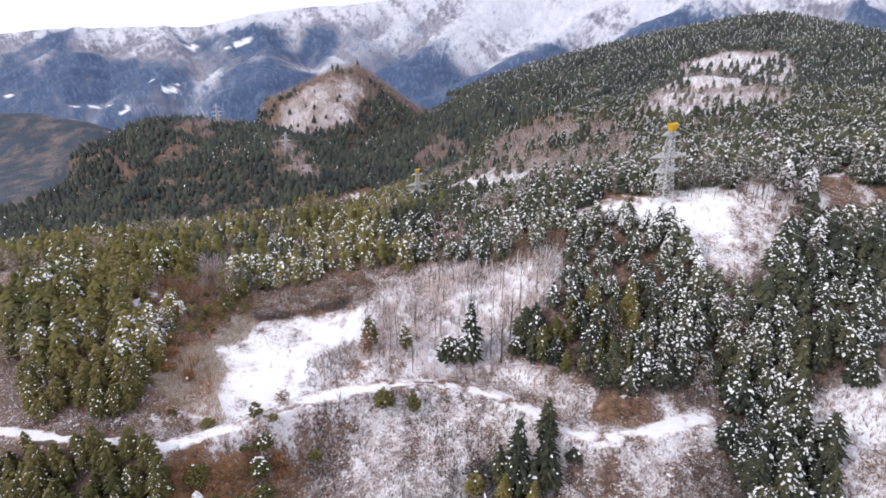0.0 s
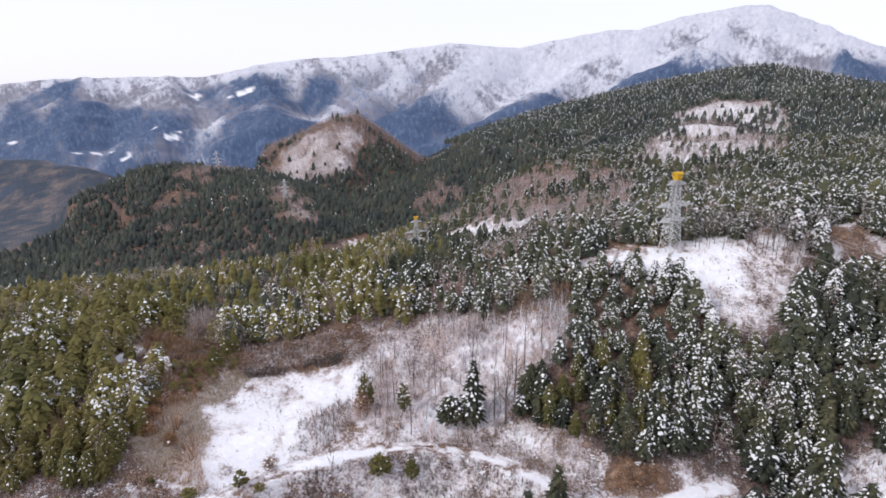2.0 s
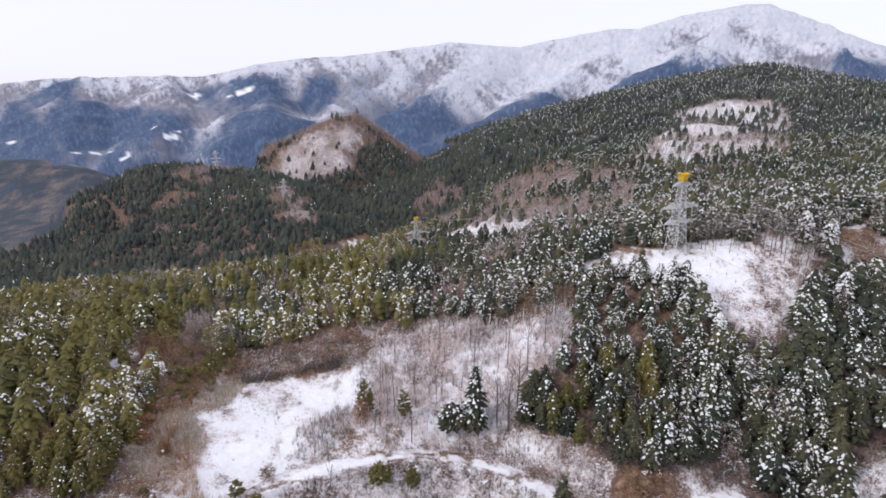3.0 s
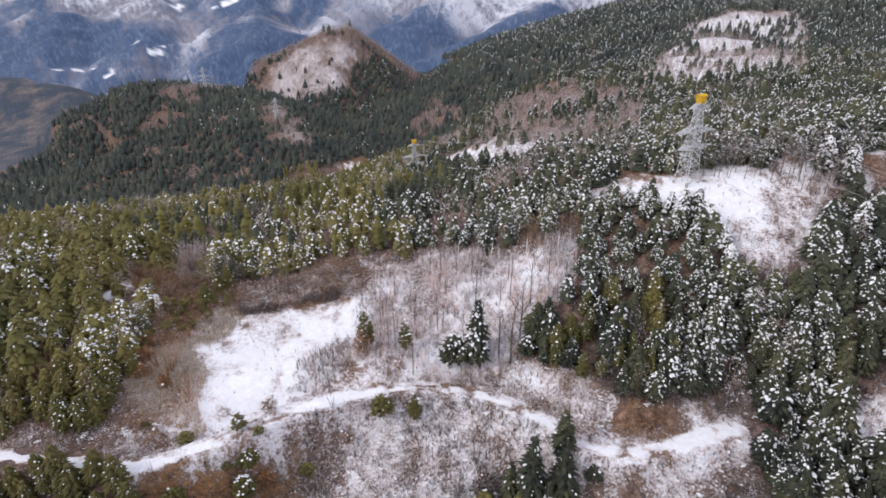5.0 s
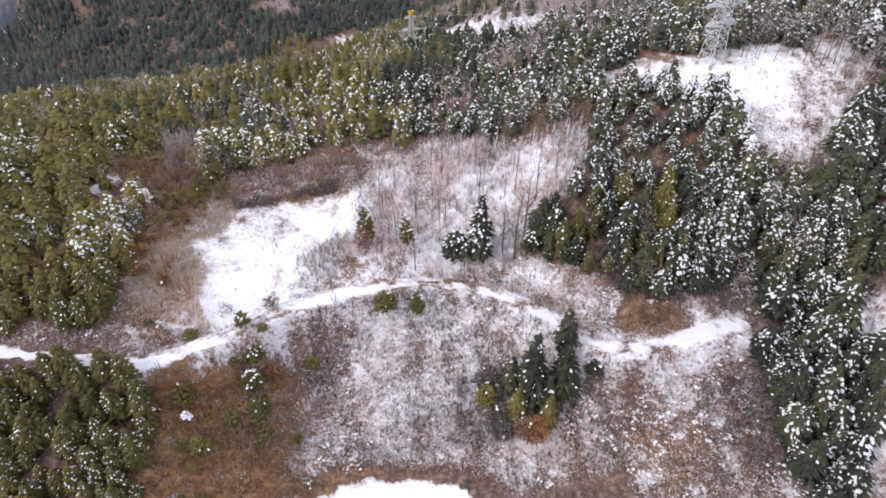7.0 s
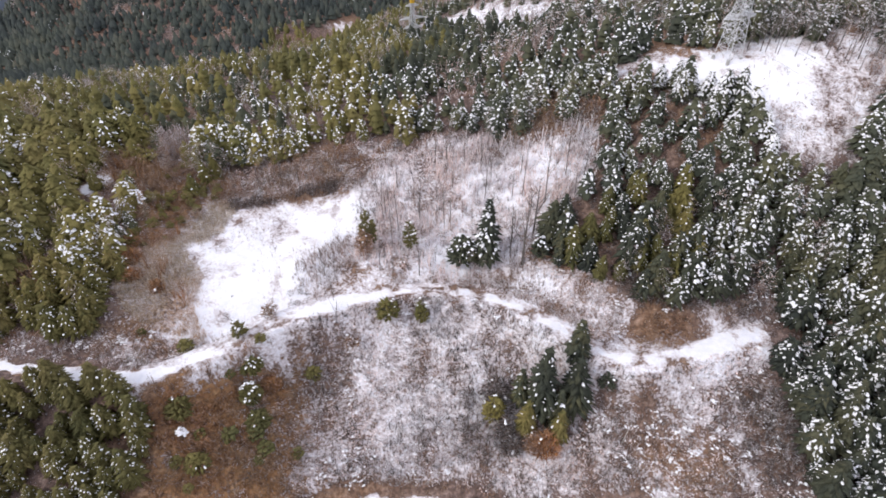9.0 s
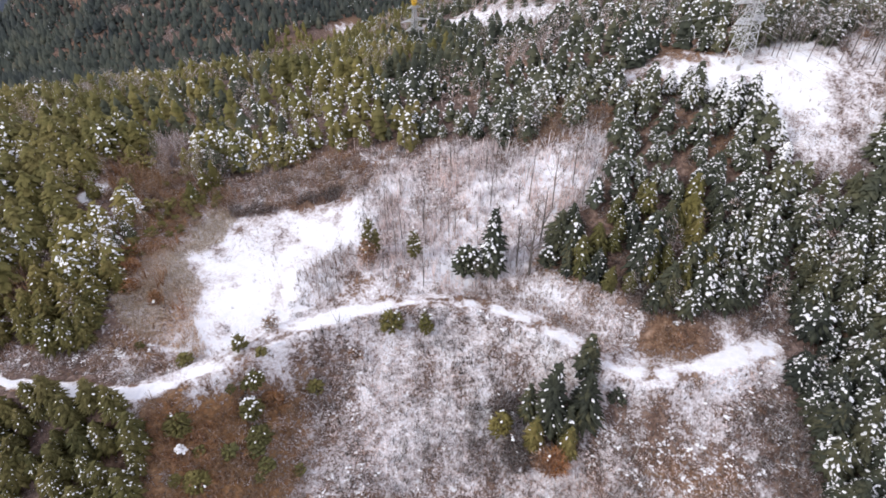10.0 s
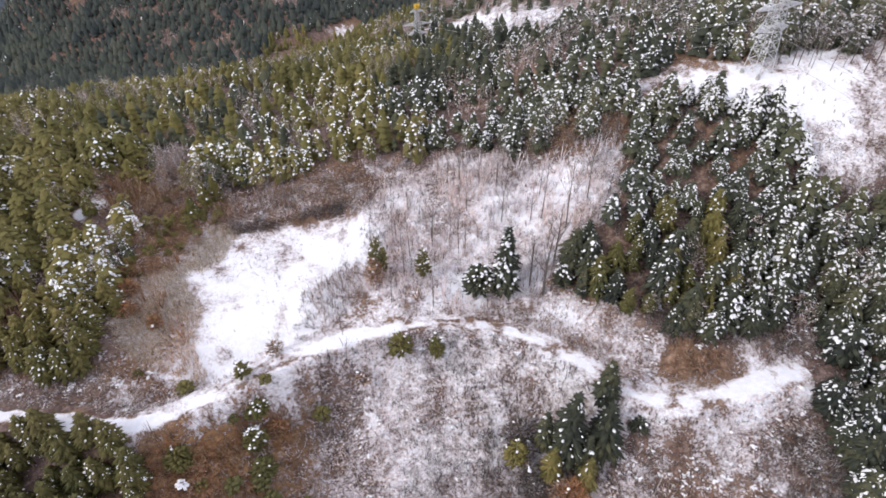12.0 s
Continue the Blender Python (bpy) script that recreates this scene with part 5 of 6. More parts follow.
scrub("shoulder_scrub", "snowy scrub above the track", TRACK_SHOULDER, 1.1, 0.7, M_TWIG, SCRUB, 319, 1.4)
scrub("bank_brown_bushes", "tan-brown bushes on the bank above the clearing", UPPER_BANK, 4.0, 0.6, M_RUSSET, BUSHY, 389, 1.3)
scrub("bank_saplings", "leafless saplings on the brown bank", UPPER_BANK, 3.2, 0.5, M_TWIG, SCRUB, 320, 2.6)
scrub("bank_bushes", "withered bushes on the brown bank", UPPER_BANK, 2.6, 0.62, M_RUSSET, BUSHY, 321, 0.8)
scrub("verge_bushes", "dark withered scrub along the upper edge of the track", ROAD_BANK, 1.5, 0.7, M_RUSSET, LEAFY, 332, 0.7)
scrub("verge_rods", "thin rods along the upper edge of the track", ROAD_BANK, 1.0, 0.7, M_TWIG, SCRUB, 333, 1.3)
scrub("slope_bushes", "brown bushes high on the snowy slope", BARE_SLOPE, 5.0, 0.26, M_TWIG, BUSHY, 334, 0.8)
scrub("stand_bushes", "brown bushes beneath the conifers", RIGHT_STAND, 4.2, 0.6, M_HEDGE, BUSHY, 335, 0.9, (PYLON_GLADE,))
scrub("slope_saplings", "leafless saplings on the snowy slope", BARE_SLOPE, 3.2, 0.38, M_TWIG, SCRUB, 322, 3.0)
scrub("hollow_saplings", "leafless saplings in the snowy hollow", HOLLOW, 4.0, 0.5, M_HEDGE, SCRUB, 323, 2.4)
scrub("thicket_saplings", "leafless saplings in the russet thicket", BROWN_LEFT, 3.2, 0.5, M_RUSSET, SCRUB, 324, 2.6)
scrub("thicket_bushes", "withered bushes in the thicket", BROWN_LEFT, 2.8, 0.55, M_RUSSET, BUSHY, 325, 0.9)
scrub("thicket_evergreens", "olive bushes in the thicket", BROWN_LEFT, 5.5, 0.4, M_OLIVE_FAR, OLIVE_BUSH, 331, 1.35)
scrub("field_bank_hedge", "dark shrubby bank along the top of the clearing", FIELD_BANK, 1.3, 0.95, M_HEDGE, BUSHY, 341, 0.75)
scrub("ridge_bushes", "brown bushes at the edge of the wood", UPPER_EAST, 2.4, 0.8, M_RUSSET, BUSHY, 342, 1.2)
scrub("ridge_saplings", "leafless saplings at the edge of the wood", UPPER_EAST, 2.4, 0.6, M_TWIG, SCRUB, 343, 3.0)
scrub("glade_bushes", "brown scrub on the lower part of the snowy glade", ((106, 198), (106, 212), (120, 224), (140, 222), (140, 204), (122, 196)), 1.8, 0.44, M_TWIG, LEAFY, 344, 1.2)
scrub("hollow_tangle", "dark tangle of stems in the snowy hollow", HOLLOW, 1.4, 0.5, M_HEDGE, SCRUB, 345, 1.25)
scrub("hollow_frost", "snow-laden twigs of low scrub in the hollow", HOLLOW, 1.45, 0.68, M_FROST, FLAKES, 371, 0.85)
scrub("lower_frost", "snow-laden twigs of low scrub", LOWER_RIGHT, 1.5, 0.55, M_FROST, FLAKES, 372, 0.85)
scrub("slope_frost", "snow-laden twigs on the snowy slope", BARE_SLOPE, 1.8, 0.5, M_FROST, FLAKES, 373, 0.9)
scrub("shoulder_frost", "snow-laden scrub above the track", TRACK_SHOULDER, 1.4, 0.65, M_FROST, FLAKES, 374, 0.9)
scrub("bank_frost", "snow-laden twigs on the brown bank", UPPER_BANK, 1.6, 0.68, M_FROST, FLAKES, 375, 0.9)
scrub("roadside_frost", "snow-laden twigs beside the track", ROADSIDE_WEST, 1.5, 0.5, M_FROST, FLAKES, 376, 0.8)
scrub("thicket_frost", "snow-laden twigs at the edge of the withered thicket", ((-66, 152), (-46, 162), (-43, 108), (-60, 108)), 1.6, 0.5, M_FROST, FLAKES, 377, 0.8)
scrub("thicket_tangle", "rust-brown tangle in the withered thicket", BROWN_LEFT, 2.6, 0.52, M_RUST, BUSHY, 378, 0.8)
scrub("ridge_trees", "reddish-brown leafless trees at the edge of the wood", UPPER_EAST, 4.2, 0.8, M_RUSSET, tall_brooms, 379, 0.62)
scrub("edge_trees", "reddish-brown leafless trees between wood and clearing", BROWN_EDGE, 6.0, 0.55, M_RUSSET, tall_brooms, 380, 0.5, (GRASS_EDGE,))
scrub("edge_pale_trees", "tan leafless trees between wood and clearing", BROWN_EDGE, 6.0, 0.5, M_TWIG, tall_brooms, 348, 0.42, (GRASS_EDGE,))
scrub("edge_frost", "snow-laden twigs between wood and clearing", BROWN_EDGE, 2.2, 0.4, M_FROST, FLAKES, 349, 0.8)
scrub("corner_trees", "tan leafless trees at the corner of the plantation", ((-122, 238), (-104, 238), (-92, 246), (-98, 262), (-122, 262)), 4.0, 0.6, M_TWIG, tall_brooms, 369, 0.75)
scrub("corner_bushes", "russet bushes at the corner of the plantation", RUSSET_CORNER, 2.6, 0.7, M_RUSSET, BUSHY, 370, 1.1)
scrub("corner_thicket", "rust-brown leafless trees at the corner of the plantation", RUSSET_CORNER, 3.6, 0.6, M_RUSSET, tall_brooms, 400, 0.5)
scrub("corner_evergreens", "olive bushes at the corner of the plantation", RUSSET_CORNER, 5.0, 0.4, M_OLIVE_FAR, OLIVE_BUSH, 401, 1.4)
scrub("hollow_bushes", "dark leafless bushes in the snowy hollow", HOLLOW, 6.0, 0.36, M_HEDGE, BUSHY, 381, 0.75)
scrub("slope_thicket", "dark leafless bushes on the snowy slope", BARE_SLOPE, 6.5, 0.36, M_HEDGE, BUSHY, 382, 0.75)
scrub("grass_tufts", "pale tufts of dead grass beside the clearing", GRASS_EDGE, 1.4, 0.75, M_STRAW, LEAFY, 383, 0.9)
scrub("stand_fringe", "dark leafless underwood along the foot of the conifers", ((51, 168), (65, 162), (85, 165), (103, 162), (135, 164), (135, 171), (103, 171), (85, 174), (65, 171), (51, 176)), 2.2, 0.7, M_HEDGE, BUSHY, 384, 1.0)
for zone, seed, share in ((LOWER_RIGHT, 390, 0.5), (TRACK_SHOULDER, 391, 0.5), (((10, 176), (24, 166), (36, 154), (40, 138), (22, 138), (8, 160)), 392, 0.55), (HOLLOW, 393, 0.3), (BARE_SLOPE, 394, 0.3),
                          (((51, 168), (65, 162), (85, 165), (103, 162), (103, 172), (85, 176), (65, 173), (51, 178)), 395, 0.5), (EAST_OPEN, 396, 0.4), (ROADSIDE_WEST, 397, 0.4)):
    scrub("snow_caps", "white lumps of snow lying on low scrub", zone, 2.4, share, M_SNOW, CAPS, seed, 0.9)
LOWER_VERGE = ((-50, 164), (-38, 171), (-24, 175), (-9, 177), (8, 175), (25, 165), (36, 154), (33, 150), (24, 160), (8, 170), (-9, 172), (-24, 170), (-38, 166), (-50, 158))
scrub("lower_verge_rods", "dark stems along the lower edge of the track", LOWER_VERGE, 1.2, 0.6, M_HEDGE, SCRUB, 398, 1.3)
scrub("lower_verge_bushes", "withered bushes along the lower edge of the track", LOWER_VERGE, 2.4, 0.5, M_TWIG, BUSHY, 399, 0.6)
scrub("slope_snowy_saplings", "leafless saplings whitened by snow on the slope", ((-8, 184), (14, 184), (36, 198), (50, 208), (54, 228), (30, 236), (6, 246), (-30, 240), (-30, 215), (-12, 205)), 2.2, 0.6, M_FROST, SCRUB, 385, 3.2)
scrub("slope_whitened_scrub", "low scrub whitened by snow beside the clearing", ((-34, 190), (-20, 184), (-8, 186), (-10, 214), (-34, 228)), 1.8, 0.6, M_FROST, SCRUB, 386, 2.4)
scrub("lower_bank_thicket", "brown withered bank at the foot of the hollow", LOWER_BANK, 1.5, 0.6, M_RUSSET, LEAFY, 387, 0.8)
scrub("hollow_dark_thicket", "dark purple-brown thicket low in the hollow", ((0, 152), (14, 153), (19, 132), (2, 129)), 2.4, 0.62, M_HEDGE, BUSHY, 388, 0.95)
EAST_THICKET = ((134, 198), (138, 220), (146, 231), (158, 234), (170, 220), (160, 196), (146, 190))
scrub("east_thicket", "grey-brown leafless thicket beside the snowy glade", EAST_THICKET, 2.8, 0.5, M_TWIG, BUSHY, 367, 1.2)
scrub("east_saplings", "leafless saplings beside the snowy glade", EAST_THICKET, 2.6, 0.38, M_TWIG, SCRUB, 368, 3.0)
scrub("lower_tangle", "dark tangle of stems on snowy ground", LOWER_RIGHT, 1.4, 0.5, M_HEDGE, SCRUB, 346, 1.25)
scrub("slope_tangle", "dark tangle of stems on the snowy slope", BARE_SLOPE, 2.0, 0.45, M_HEDGE, SCRUB, 347, 1.2)
scrub("roadside_bushes", "brown bushes between the track and the plantation", ROADSIDE_WEST, 2.4, 0.6, M_RUSSET, BUSHY, 350, 0.7)
scrub("roadside_rods", "thin stems between the track and the plantation", ROADSIDE_WEST, 1.2, 0.6, M_TWIG, SCRUB, 351, 1.3)
scrub("shoulder_bushes", "brown bushes between the track and the stand", TRACK_SHOULDER_EAST, 2.6, 0.36, M_RUSSET, BUSHY, 352, 0.6)
scrub("shoulder_rods", "thin stems between the track and the stand", TRACK_SHOULDER_EAST, 1.2, 0.6, M_TWIG, SCRUB, 353, 1.3)
scrub("brown_bank_bushes", "russet bushes on the bank above the track", BROWN_BANK, 2.0, 0.5, M_RUSSET, BUSHY, 354, 0.75)
scrub("lower_bushes", "brown bushes on the snowy ground", LOWER_RIGHT, 3.4, 0.34, M_HEDGE, BUSHY, 355, 0.75)
scrub("grass_margin", "pale dead grass along the edge of the clearing", GRASS_EDGE, 0.85, 0.8, M_STRAW, SCRUB, 340, 1.35)
scrub("stand_underwood", "brown undergrowth beneath the conifers", RIGHT_STAND, 3.2, 0.5, M_HEDGE, LEAFY, 312, 0.8, (PYLON_GLADE,))
scrub("glade_scrub", "sparse scrub poking through deep snow", PYLON_GLADE, 2.4, 0.34, M_TWIG, SCRUB, 313, 1.0)
scrub("clearing_scrub", "few withered stalks in the snowy clearing", CLEARING, 1.7, 0.36, M_TWIG, SCRUB, 314, 0.8)
scrub("clearing_tussocks", "grey-brown tussocks in the snow of the clearing", ((-90, 192), (-84, 222), (-62, 226), (-58, 212), (-74, 198)), 1.7, 0.5, M_TWIG, LEAFY, 356, 0.5)
scrub("clearing_thicket", "grey thicket in the corner of the clearing", ((-54, 178), (-44, 176), (-35, 188), (-36, 206), (-46, 200), (-52, 190)), 1.1, 0.62, M_TWIG, SCRUB, 357, 1.7)
scrub("clearing_shrubs", "small dark shrubs along the lower edge of the clearing", ((-76, 164), (-66, 163), (-50, 174), (-44, 182), (-58, 182), (-72, 174)), 2.2, 0.40, M_HEDGE, BUSHY, 358, 0.55)
scrub("patch_bushes", "russet bushes in a brown patch of ground", LOWER_BROWN, 1.6, 0.42, M_RUSSET, LEAFY, 359, 0.9)
scrub("dark_tangle", "dark brown thicket beside the snow-laden clump", LOWER_DARK, 1.5, 0.72, M_HEDGE, BUSHY, 360, 0.7)
scrub("dark_rods", "thin pale stems in the dark thicket", LOWER_DARK, 1.4, 0.5, M_TWIG, SCRUB, 361, 1.8)
scrub("rusty_grove", "rust-brown leafless grove inside the plantation", WOOD_RUST, 2.0, 0.8, M_RUST, SCRUB, 362, 3.6)
scrub("rusty_bushes", "withered bushes inside the plantation", WOOD_RUST, 2.4, 0.7, M_RUSSET, BUSHY, 363, 0.9)
scrub("pale_grove", "pale leafless grove inside the plantation", WOOD_PALE, 2.0, 0.8, M_TWIG, SCRUB, 364, 4.0)
scrub("brown_grove", "brown leafless grove inside the plantation", WOOD_BROWN, 2.0, 0.8, M_RUSSET, SCRUB, 365, 3.6)
scrub("track_weeds", "snowy weeds growing into the track", ((-76, 148), (-58, 160), (-50, 168), (-54, 172), (-68, 162), (-80, 152)), 1.3, 0.62, M_TWIG, SCRUB, 366, 1.2)

# -- single shrubs and trees that stand out
rs = np.random.default_rng(55)


def planted(ob, x, y, s=1.0, sink=0.15):
    ob.matrix_basis = pose(x, y, float(height(x, y)) - sink, 0, 0, float(rs.random() * 360))
    ob.scale = (s, s, s)
    return ob


planted(make_bush("laden_bush", "olive bush with big lumps of snow beside the track", "", 4.4, 6.0, M_OLIVE, 16, rs, 110), -62, 153)
planted(make_bush("dark_shrub", "dark olive shrub in the withered thicket", "", 4.6, 5.0, M_OLIVE, 5, rs, 100), -59, 141)
planted(make_bush("dark_shrub", "dark olive shrub at the edge of the plantation", "", 4.6, 7.0, M_OLIVE, 2, rs, 100), -79, 139)
planted(make_bush("dark_shrub", "brown-green shrub in the withered thicket", "", 4.0, 5.0, M_OLIVE, 2, rs, 90), -72, 127)
planted(make_bush("young_fir", "bushy olive-green young conifer with big snow lumps beside the track", "", 4.2, 8.0, M_OLIVE, 26, rs, 130), -62, 147)
planted(make_bush("russet_shrub", "rust-brown shrub at the foot of a young fir", "", 3.2, 6.0, M_RUST, 0, rs, 80), -57, 152)
planted(make_bush("russet_shrub", "rust-brown shrub below the conifers of the hollow", "", 4.6, 9.0, M_RUST, 1, rs, 130), 25, 133)
planted(make_bush("russet_shrub", "rust-brown shrub on the bank above the track", "", 3.4, 4.0, M_RUSSET, 0, rs, 80), 63, 158)
planted(make_bush("tangled_bush", "large dark tangled bush in the snowy hollow", "", 5.0, 8.0, M_HEDGE, 3, rs, 130), 12, 149)
planted(make_bush("tangled_bush", "dark tangled bush low in the snowy hollow", "", 4.0, 6.0, M_HEDGE, 2, rs, 100), 16, 135)
planted(make_bush("withered_tree", "tall olive-brown bushy tree beside the snowy clearing", "", 3.8, 17.0, M_OLIVE, 10, rs, 150), -30, 198)
planted(make_bush("withered_tree", "withered brown bushy tree beside the snowy clearing", "", 3.4, 11.0, M_RUSSET, 4, rs, 110), -31, 194)
planted(make_bush("slope_bush", "wispy grey-green bush on the snowy slope", "", 3.2, 14.0, M_OLIVE, 14, rs, 60), -15, 196)
planted(make_conifer("lone_fir", "green conifer snow-laden along one side", "", 25.0, 5.0, 120, M_GREEN, rs, 320, 0.03, lump=1.4), 11, 189)
planted(make_bush("snowy_bush", "large grey-green bush with snowy boughs", "", 6.4, 12.0, M_GREEN, 60, rs, 150), 3, 190)
planted(make_bush("snowy_bush", "grey-green bush with snowy boughs", "", 4.0, 8.0, M_GREEN, 26, rs, 80), 29, 187)
planted(make_bush("trackside_bush", "dark brown-green bush beside the track", "", 4.6, 8.5, M_OLIVE, 5, rs, 110), -22, 172)
planted(make_bush("trackside_bush", "tall narrow brown-green bush beside the track", "", 2.8, 11.0, M_OLIVE, 5, rs, 80), -11, 172)
planted(make_bush("trackside_bush", "low withered bush below the track", "", 3.4, 4.0, M_RUSSET, 3, rs), -34, 167)
planted(make_conifer("dark_fir", "tall dark pointed conifer above the snowy hollow", "", 15.5, 4.0, 20, M_GREEN, rs, 260, 0.03), 35, 151)
planted(make_conifer("dark_fir", "dark conifer in the snowy hollow", "", 21.0, 5.2, 30, M_GREEN, rs, 260, 0.03), 34, 143)
planted(make_conifer("hollow_fir", "green conifer in the snowy hollow", "", 29.0, 5.6, 60, M_GREEN, rs, 280, 0.03), 24.5, 143)
planted(make_conifer("hollow_fir", "green conifer with snow lumps in the hollow", "", 15.0, 3.2, 34, M_GREEN, rs, 220, 0.03), 19, 147)
planted(make_conifer("hollow_fir", "brownish conifer in the snowy hollow", "", 13.0, 3.2, 10, M_OLIVE, rs, 200, 0.03), 29, 136)
planted(make_conifer("hollow_fir", "dark green conifer low in the hollow", "", 15.0, 3.4, 30, M_GREEN, rs, 220, 0.03), 29, 140)
planted(make_conifer("hollow_fir", "olive conifer low in the hollow", "", 14.0, 3.4, 20, M_OLIVE, rs, 220, 0.03), 20, 139)
planted(make_bush("hollow_bush", "dark bush among the conifers of the hollow", "", 4.0, 8.0, M_HEDGE, 3, rs, 90), 14, 139)
planted(make_bush("hollow_bush", "dark brown bush in the snowy hollow", "", 4.2, 10.0, M_OLIVE, 8, rs, 80), 11, 144)
planted(make_bush("russet_shrub", "tall russet shrub below the conifers", "", 4.0, 8.0, M_RUSSET, 3, rs, 80), 22, 134)
planted(make_bush("trackside_bush", "dark bush beside the track bend", "", 3.0, 6.0, M_GREEN, 4, rs), 43, 144)
for x, y, tall in ((-99, 236, 11), (-102, 230, 9), (-96, 240, 12)):
    planted(make_conifer("edge_cedar", "olive conifer at the corner of the withered thicket", "conifers at the thicket's corner", tall, 2.6, 14, M_OLIVE, rs, 150, 0.05), x, y)
for x, y, wide in ((-110, 190, 4.2), (-113, 197, 3.4), (-106, 181, 3.2), (-96, 176, 2.6)):
    planted(make_bush("rusty_bush", "rust-brown bush between the plantation and the clearing", "rust-brown bushes at the wood's edge", wide, 5.0, M_RUST, 2, rs, 90), x, y)
planted(make_bush("frosted_tree", "slim pale tree whitened by snow at the wood's edge", "", 1.7, 11.0, M_STRAW, 34, rs, 60), -114, 214)
planted(make_bush("laden_shrub", "small shrub buried under bright snow", "", 1.7, 5.0, M_RUSSET, 40, rs, 20), -77, 133)
planted(make_bush("field_shrub", "brown shrub at the lower edge of the clearing", "", 3.0, 4.0, M_RUSSET, 6, rs), -59, 169)
planted(make_bush("field_shrub", "olive shrub at the lower edge of the clearing", "", 2.8, 7.0, M_OLIVE, 8, rs), -66, 160)


# -- fallen stems lying on the snow
def make_log(label, long, thick, r):
    ob = new("fallen_log", mesh_from("fallen_log", *joined([tube((-long / 2, 0, 0), (long / 2, 0.2, 0.1), thick, thick * 0.55, 7)] + [
        tube((long * (0.1 + 0.3 * k / 3), 0, 0), (long * (0.2 + 0.3 * k / 3), (-1) ** k * long * 0.18, 0.4 + 0.3 * r.random()), thick * 0.4, 0.03, 4) for k in range(4)]), [M_PALE_WOOD]))
    return tagged(ob, label, "log", "fallen stems")


for x, y, turn, long in ((70, 143, -25, 8), (79, 140, 20, 7), (60, 139, 70, 6), (88, 143, -40, 7), (-70, 139, -30, 8), (-74, 131, 10, 6), (48, 134, 50, 7),
                         (-58, 240, 15, 8), (-72, 240, -20, 7), (-44, 244, 5, 8), (2, 147, -60, 6), (-18, 141, 80, 7)):
    ob = make_log("pale leafless stem fallen on snowy ground", long, 0.16, rs)
    rise = float(height(x + 0.5 * long * math.cos(radians(turn)), y + 0.5 * long * math.sin(radians(turn))) - height(x - 0.5 * long * math.cos(radians(turn)), y - 0.5 * long * math.sin(radians(turn))))
    ob.matrix_basis = pose(x, y, float(height(x, y)) + 0.15, 0, -math.degrees(math.atan2(rise, long)), turn)


# -- sticks and thin fallen stems strewn over the snow
def stick_shape(long, r):
    """A crooked stem with two side twigs lying nearly flat."""
    a_, b_ = np.array([-long / 2, 0, 0.12]), np.array([0.1 * long, 0.12 * long * (r.random() - 0.5), 0.22])
    c_ = np.array([long / 2, 0.3 * long * (r.random() - 0.5), 0.3])
    v, f = joined([tube(a_, b_, 0.09, 0.07, 3), tube(b_, c_, 0.07, 0.03, 3), tube(b_, b_ + (0.2 * long, 0.25 * long, 0.25), 0.05, 0.02, 3),
                   tube(a_ * 0.4, a_ * 0.4 + (0.2 * long, -0.22 * long, 0.25), 0.05, 0.02, 3)])
    return v, f, np.zeros(len(f), int)


STICKS = [stick_shape(2.4 + 0.8 * k, rb) for k in range(5)]
for zone, seed, step in ((HOLLOW, 401, 4.2), (LOWER_RIGHT, 402, 3.6), (BROWN_LEFT, 403, 4.0), (UPPER_BANK, 404, 3.4), (BARE_SLOPE, 405, 5.0), (EAST_OPEN, 406, 4.4)):
    scrub("fallen_sticks", "pale fallen stems strewn over snow and scrub", zone, step, 0.5, M_PALE_WOOD, STICKS, seed, 1.0)
    scrub("dark_sticks", "dark fallen stems strewn over snow and scrub", zone, step * 0.8, 0.5, M_HEDGE, STICKS, seed + 20, 0.9)

# ---------------------------------------------------------------- power line
def bars(pairs, thick):
    return joined([tube(p, q, thick, thick, 4) for p, q in pairs])


def half_width(h):
    """Half the width of the tower's body at a height."""
    return float(np.interp(h, (0, 13, 20, 29, 31, 34), (3.2, 2.2, 1.7, 1.1, 0.9, 1.5)))


def corners(h):
    w = half_width(h)
    return [np.array([sx * w, sy * w, h]) for sx, sy in ((1, 1), (-1, 1), (-1, -1), (1, -1))]


ARMS = ((29.3, 5.6), (20.2, 10.7), (13.6, 7.9))          # height, reach from the axis


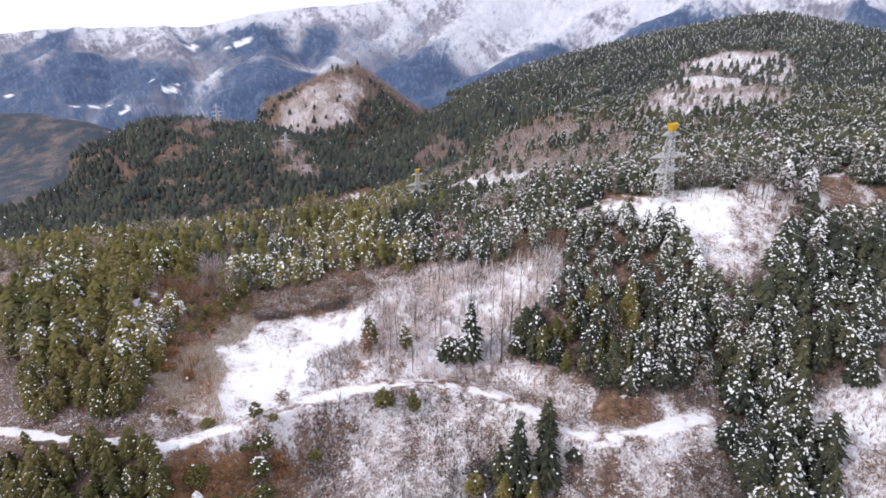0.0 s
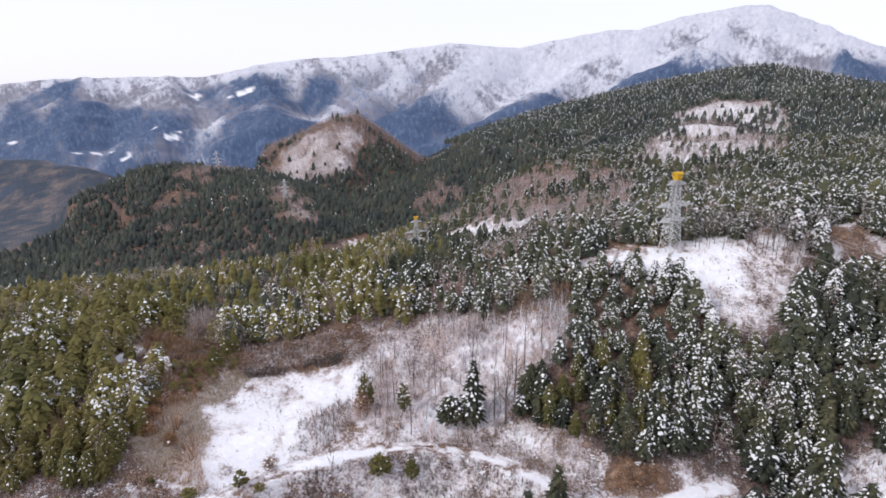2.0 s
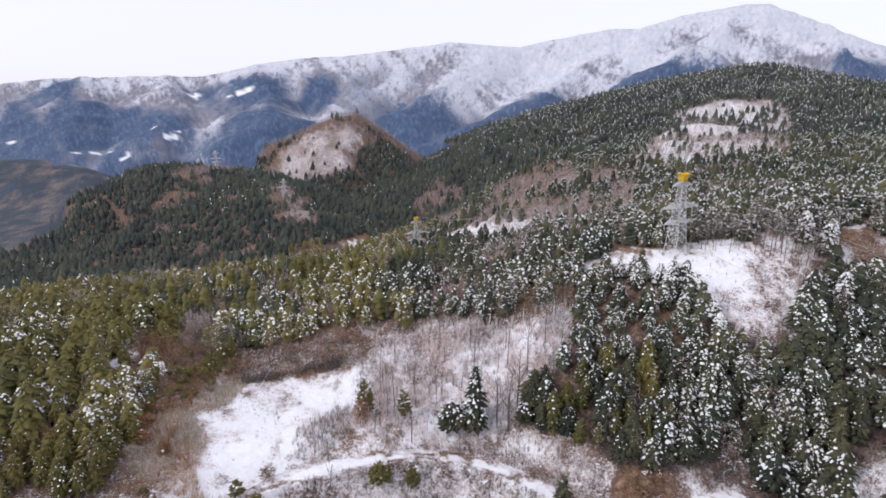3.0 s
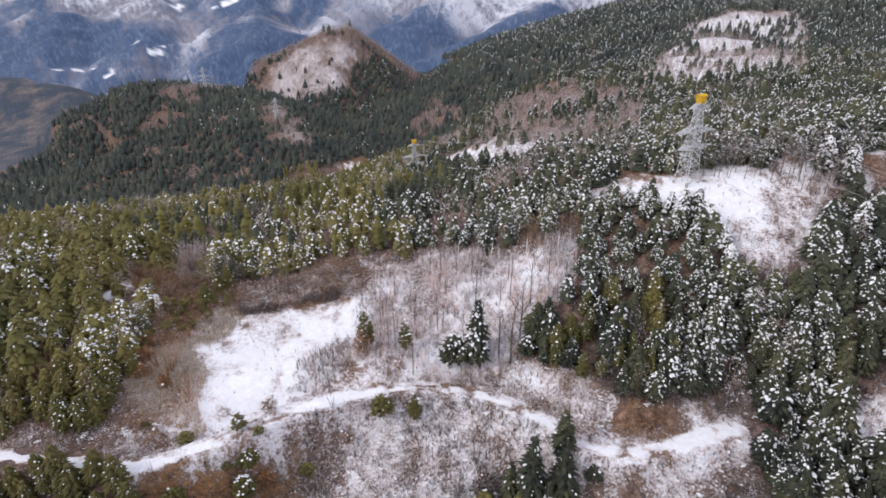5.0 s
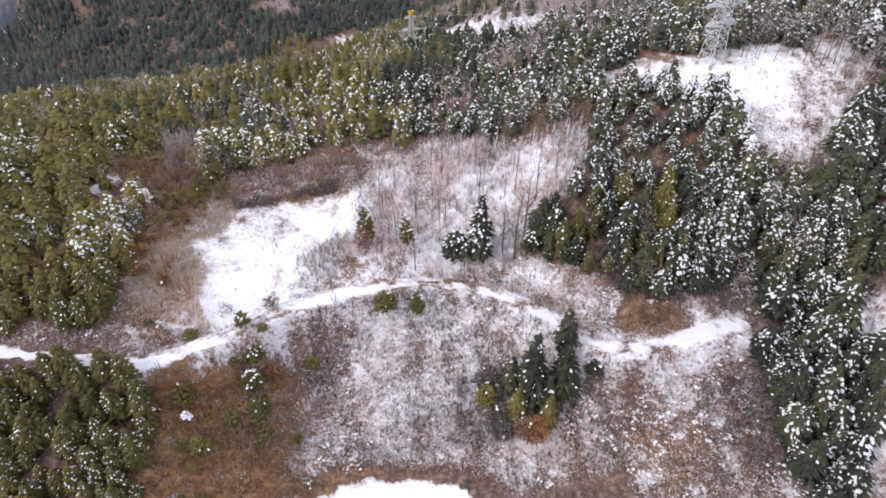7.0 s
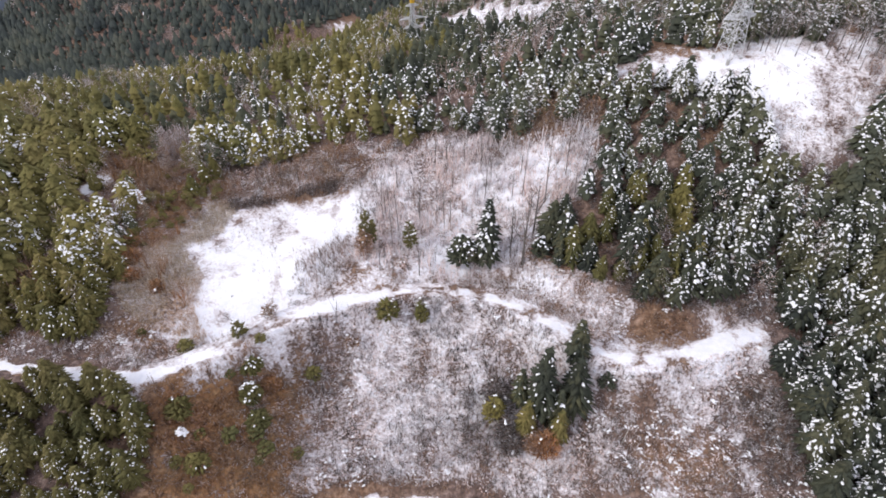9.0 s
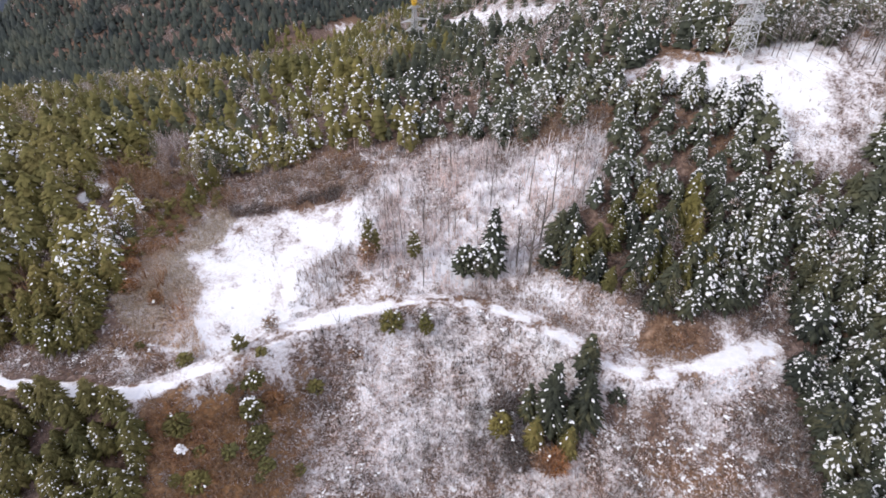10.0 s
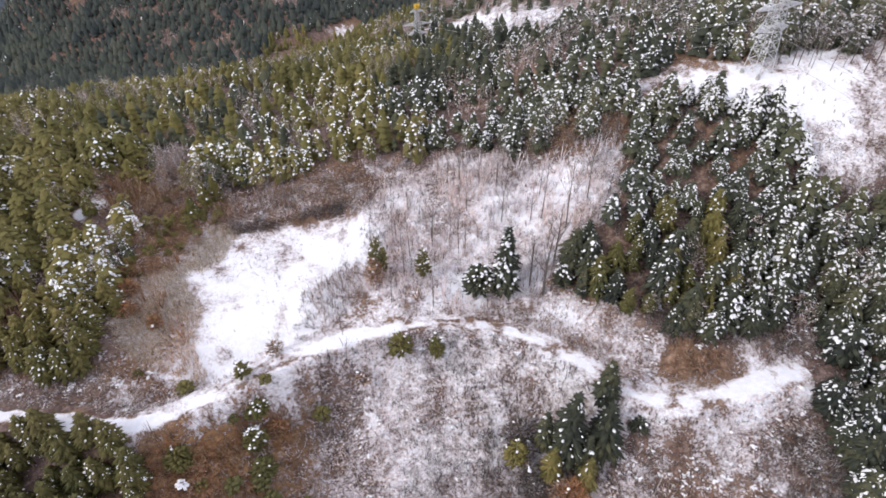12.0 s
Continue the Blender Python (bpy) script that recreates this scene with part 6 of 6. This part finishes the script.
def make_pylon(label, thick=0.11, top=M_YELLOW, top_label="yellow-painted peak section"):
    tower = tagged(new("lattice_pylon"), label, "pylon", "pylons of the line")
    levels = [0, 4.0, 7.6, 10.8, 13.6, 16.0, 18.2, 20.2, 22.6, 25.0, 27.2, 29.3, 31.0]
    for k in range(4):
        part("leg", bars([(corners(a_)[k], corners(b_)[k]) for a_, b_ in zip(levels[:-1], levels[1:])], thick * 1.5), M_STEEL, tower)
    for k in range(4):
        n = (k + 1) % 4
        web = []
        for a_, b_ in zip(levels[:-1], levels[1:]):
            p, q = corners(a_), corners(b_)
            web += [(p[k], q[n]), (p[n], q[k]), (q[k], q[n])]
        part("lattice", bars(web, thick * 0.75), M_STEEL, tower)
    peak = []
    for a_, b_ in ((31.0, 32.4), (32.4, 34.0)):
        p, q = corners(a_), corners(b_)
        for k in range(4):
            n = (k + 1) % 4
            peak += [(p[k], q[k]), (p[k], q[n]), (p[n], q[k]), (q[k], q[n])]
    p = corners(34.0)
    peak += [(c, np.array([sx * 2.2, 0, 34.4])) for sx in (-1, 1) for c in p if c[0] * sx > 0]
    part("peak", bars(peak, thick * 2.2), top, tower, top_label)
    for h, reach in ARMS:
        for sx in (-1, 1):
            tip = np.array([sx * reach, 0, h + 0.1])
            low = [c for c in corners(h) if c[0] * sx > 0]
            high = [c for c in corners(h + 1.9) if c[0] * sx > 0]
            rods = [(c, tip) for c in low + high]
            for s in (0.25, 0.5, 0.75):
                a_, b_ = [c + (tip - c) * s for c in low], [c + (tip - c) * s for c in high]
                rods += [(a_[0], a_[1]), (a_[0], b_[0]), (a_[1], b_[1]), (b_[0], b_[1])]
                s2 = s + 0.22
                rods += [(b_[0], low[0] + (tip - low[0]) * min(s2, 1)), (b_[1], low[1] + (tip - low[1]) * min(s2, 1))]
            arm = part("cross_arm", bars(rods, thick * 1.8), M_STEEL, tower)
            discs = [tube(tip - (0, 0, 0.3 + 0.28 * i), tip - (0, 0, 0.45 + 0.28 * i), 0.2, 0.08, 6) for i in range(8)]
            part("insulator", joined(discs), M_GLASS, arm, "hanging string of pale insulator discs")
    for c in corners(0):
        part("footing", tube(c + (0, 0, 0.4), c - (0, 0, 4.0), 0.55, 0.7, 8), M_CONCRETE, tower)
    return tower


def stand_pylon(ob, x, y, turn, lift=0.0, s=1.0):
    m = pose(x, y, float(height(x, y)) + lift, 0, 0, turn)
    ob.matrix_basis = m
    ob.scale = (s, s, s)
    return m @ Matrix.Diagonal((s, s, s, 1))


near_pylon = make_pylon("grey lattice pylon with yellow peak in a snowy glade")
line_turn = 26.0
m_a = stand_pylon(near_pylon, 101.0, 243.0, line_turn, 0.3, 1.03)
second = copy_thing(near_pylon, Matrix())
tagged(second, "grey lattice pylon with yellow peak, half hidden by forest")
m_b = stand_pylon(second, -23.0, 478.0, line_turn, -3.5)
plain_pylon = make_pylon("remote grey pylon", 0.16, M_STEEL, "")
for n_, (x, y, lift, s, text) in enumerate(((-478, 1178, 0, 1.15, "remote grey pylon on a wooded hilltop"), (-276, 961, 0, 1.0, "remote grey pylon rising from bare wood"),
                            (-464, 704, -6, 0.72, "small pale pylon at the edge of the wood"))):
    far = copy_thing(plain_pylon, Matrix()) if n_ else plain_pylon
    tagged(far, text)
    stand_pylon(far, x, y, 35, lift, s)


def cable(name, p, q, sag, label):
    cu = bpy.data.curves.new(name, "CURVE")
    cu.dimensions, cu.bevel_depth, cu.bevel_resolution = "3D", 0.05, 1
    sp = cu.splines.new("POLY")
    n = 40
    sp.points.add(n - 1)
    for i in range(n):
        s = i / (n - 1)
        c = Vector(p).lerp(Vector(q), s)
        c.z -= 4 * sag * s * (1 - s)
        sp.points[i].co = (*c, 1)
    cu.materials.append(M_WIRE)
    return tagged(new(name, cu), label, "cable", "conductors of the power line")


tips = [(sx * reach, 0, h - 2.4) for h, reach in ARMS for sx in (-1, 1)] + [(-2.2, 0, 34.4), (2.2, 0, 34.4)]
third = copy_thing(near_pylon, Matrix())
tagged(third, "grey lattice pylon farther along the line")
m_c = stand_pylon(third, 262.0, 118.0, 38.0, 0.0)
for tip in tips:
    cable("power_cable", m_a @ Vector(tip), m_b @ Vector(tip), 9.0, "thin sagging aluminium power cable")
    cable("power_cable", m_a @ Vector(tip), m_c @ Vector(tip), 7.0, "thin sagging aluminium power cable")
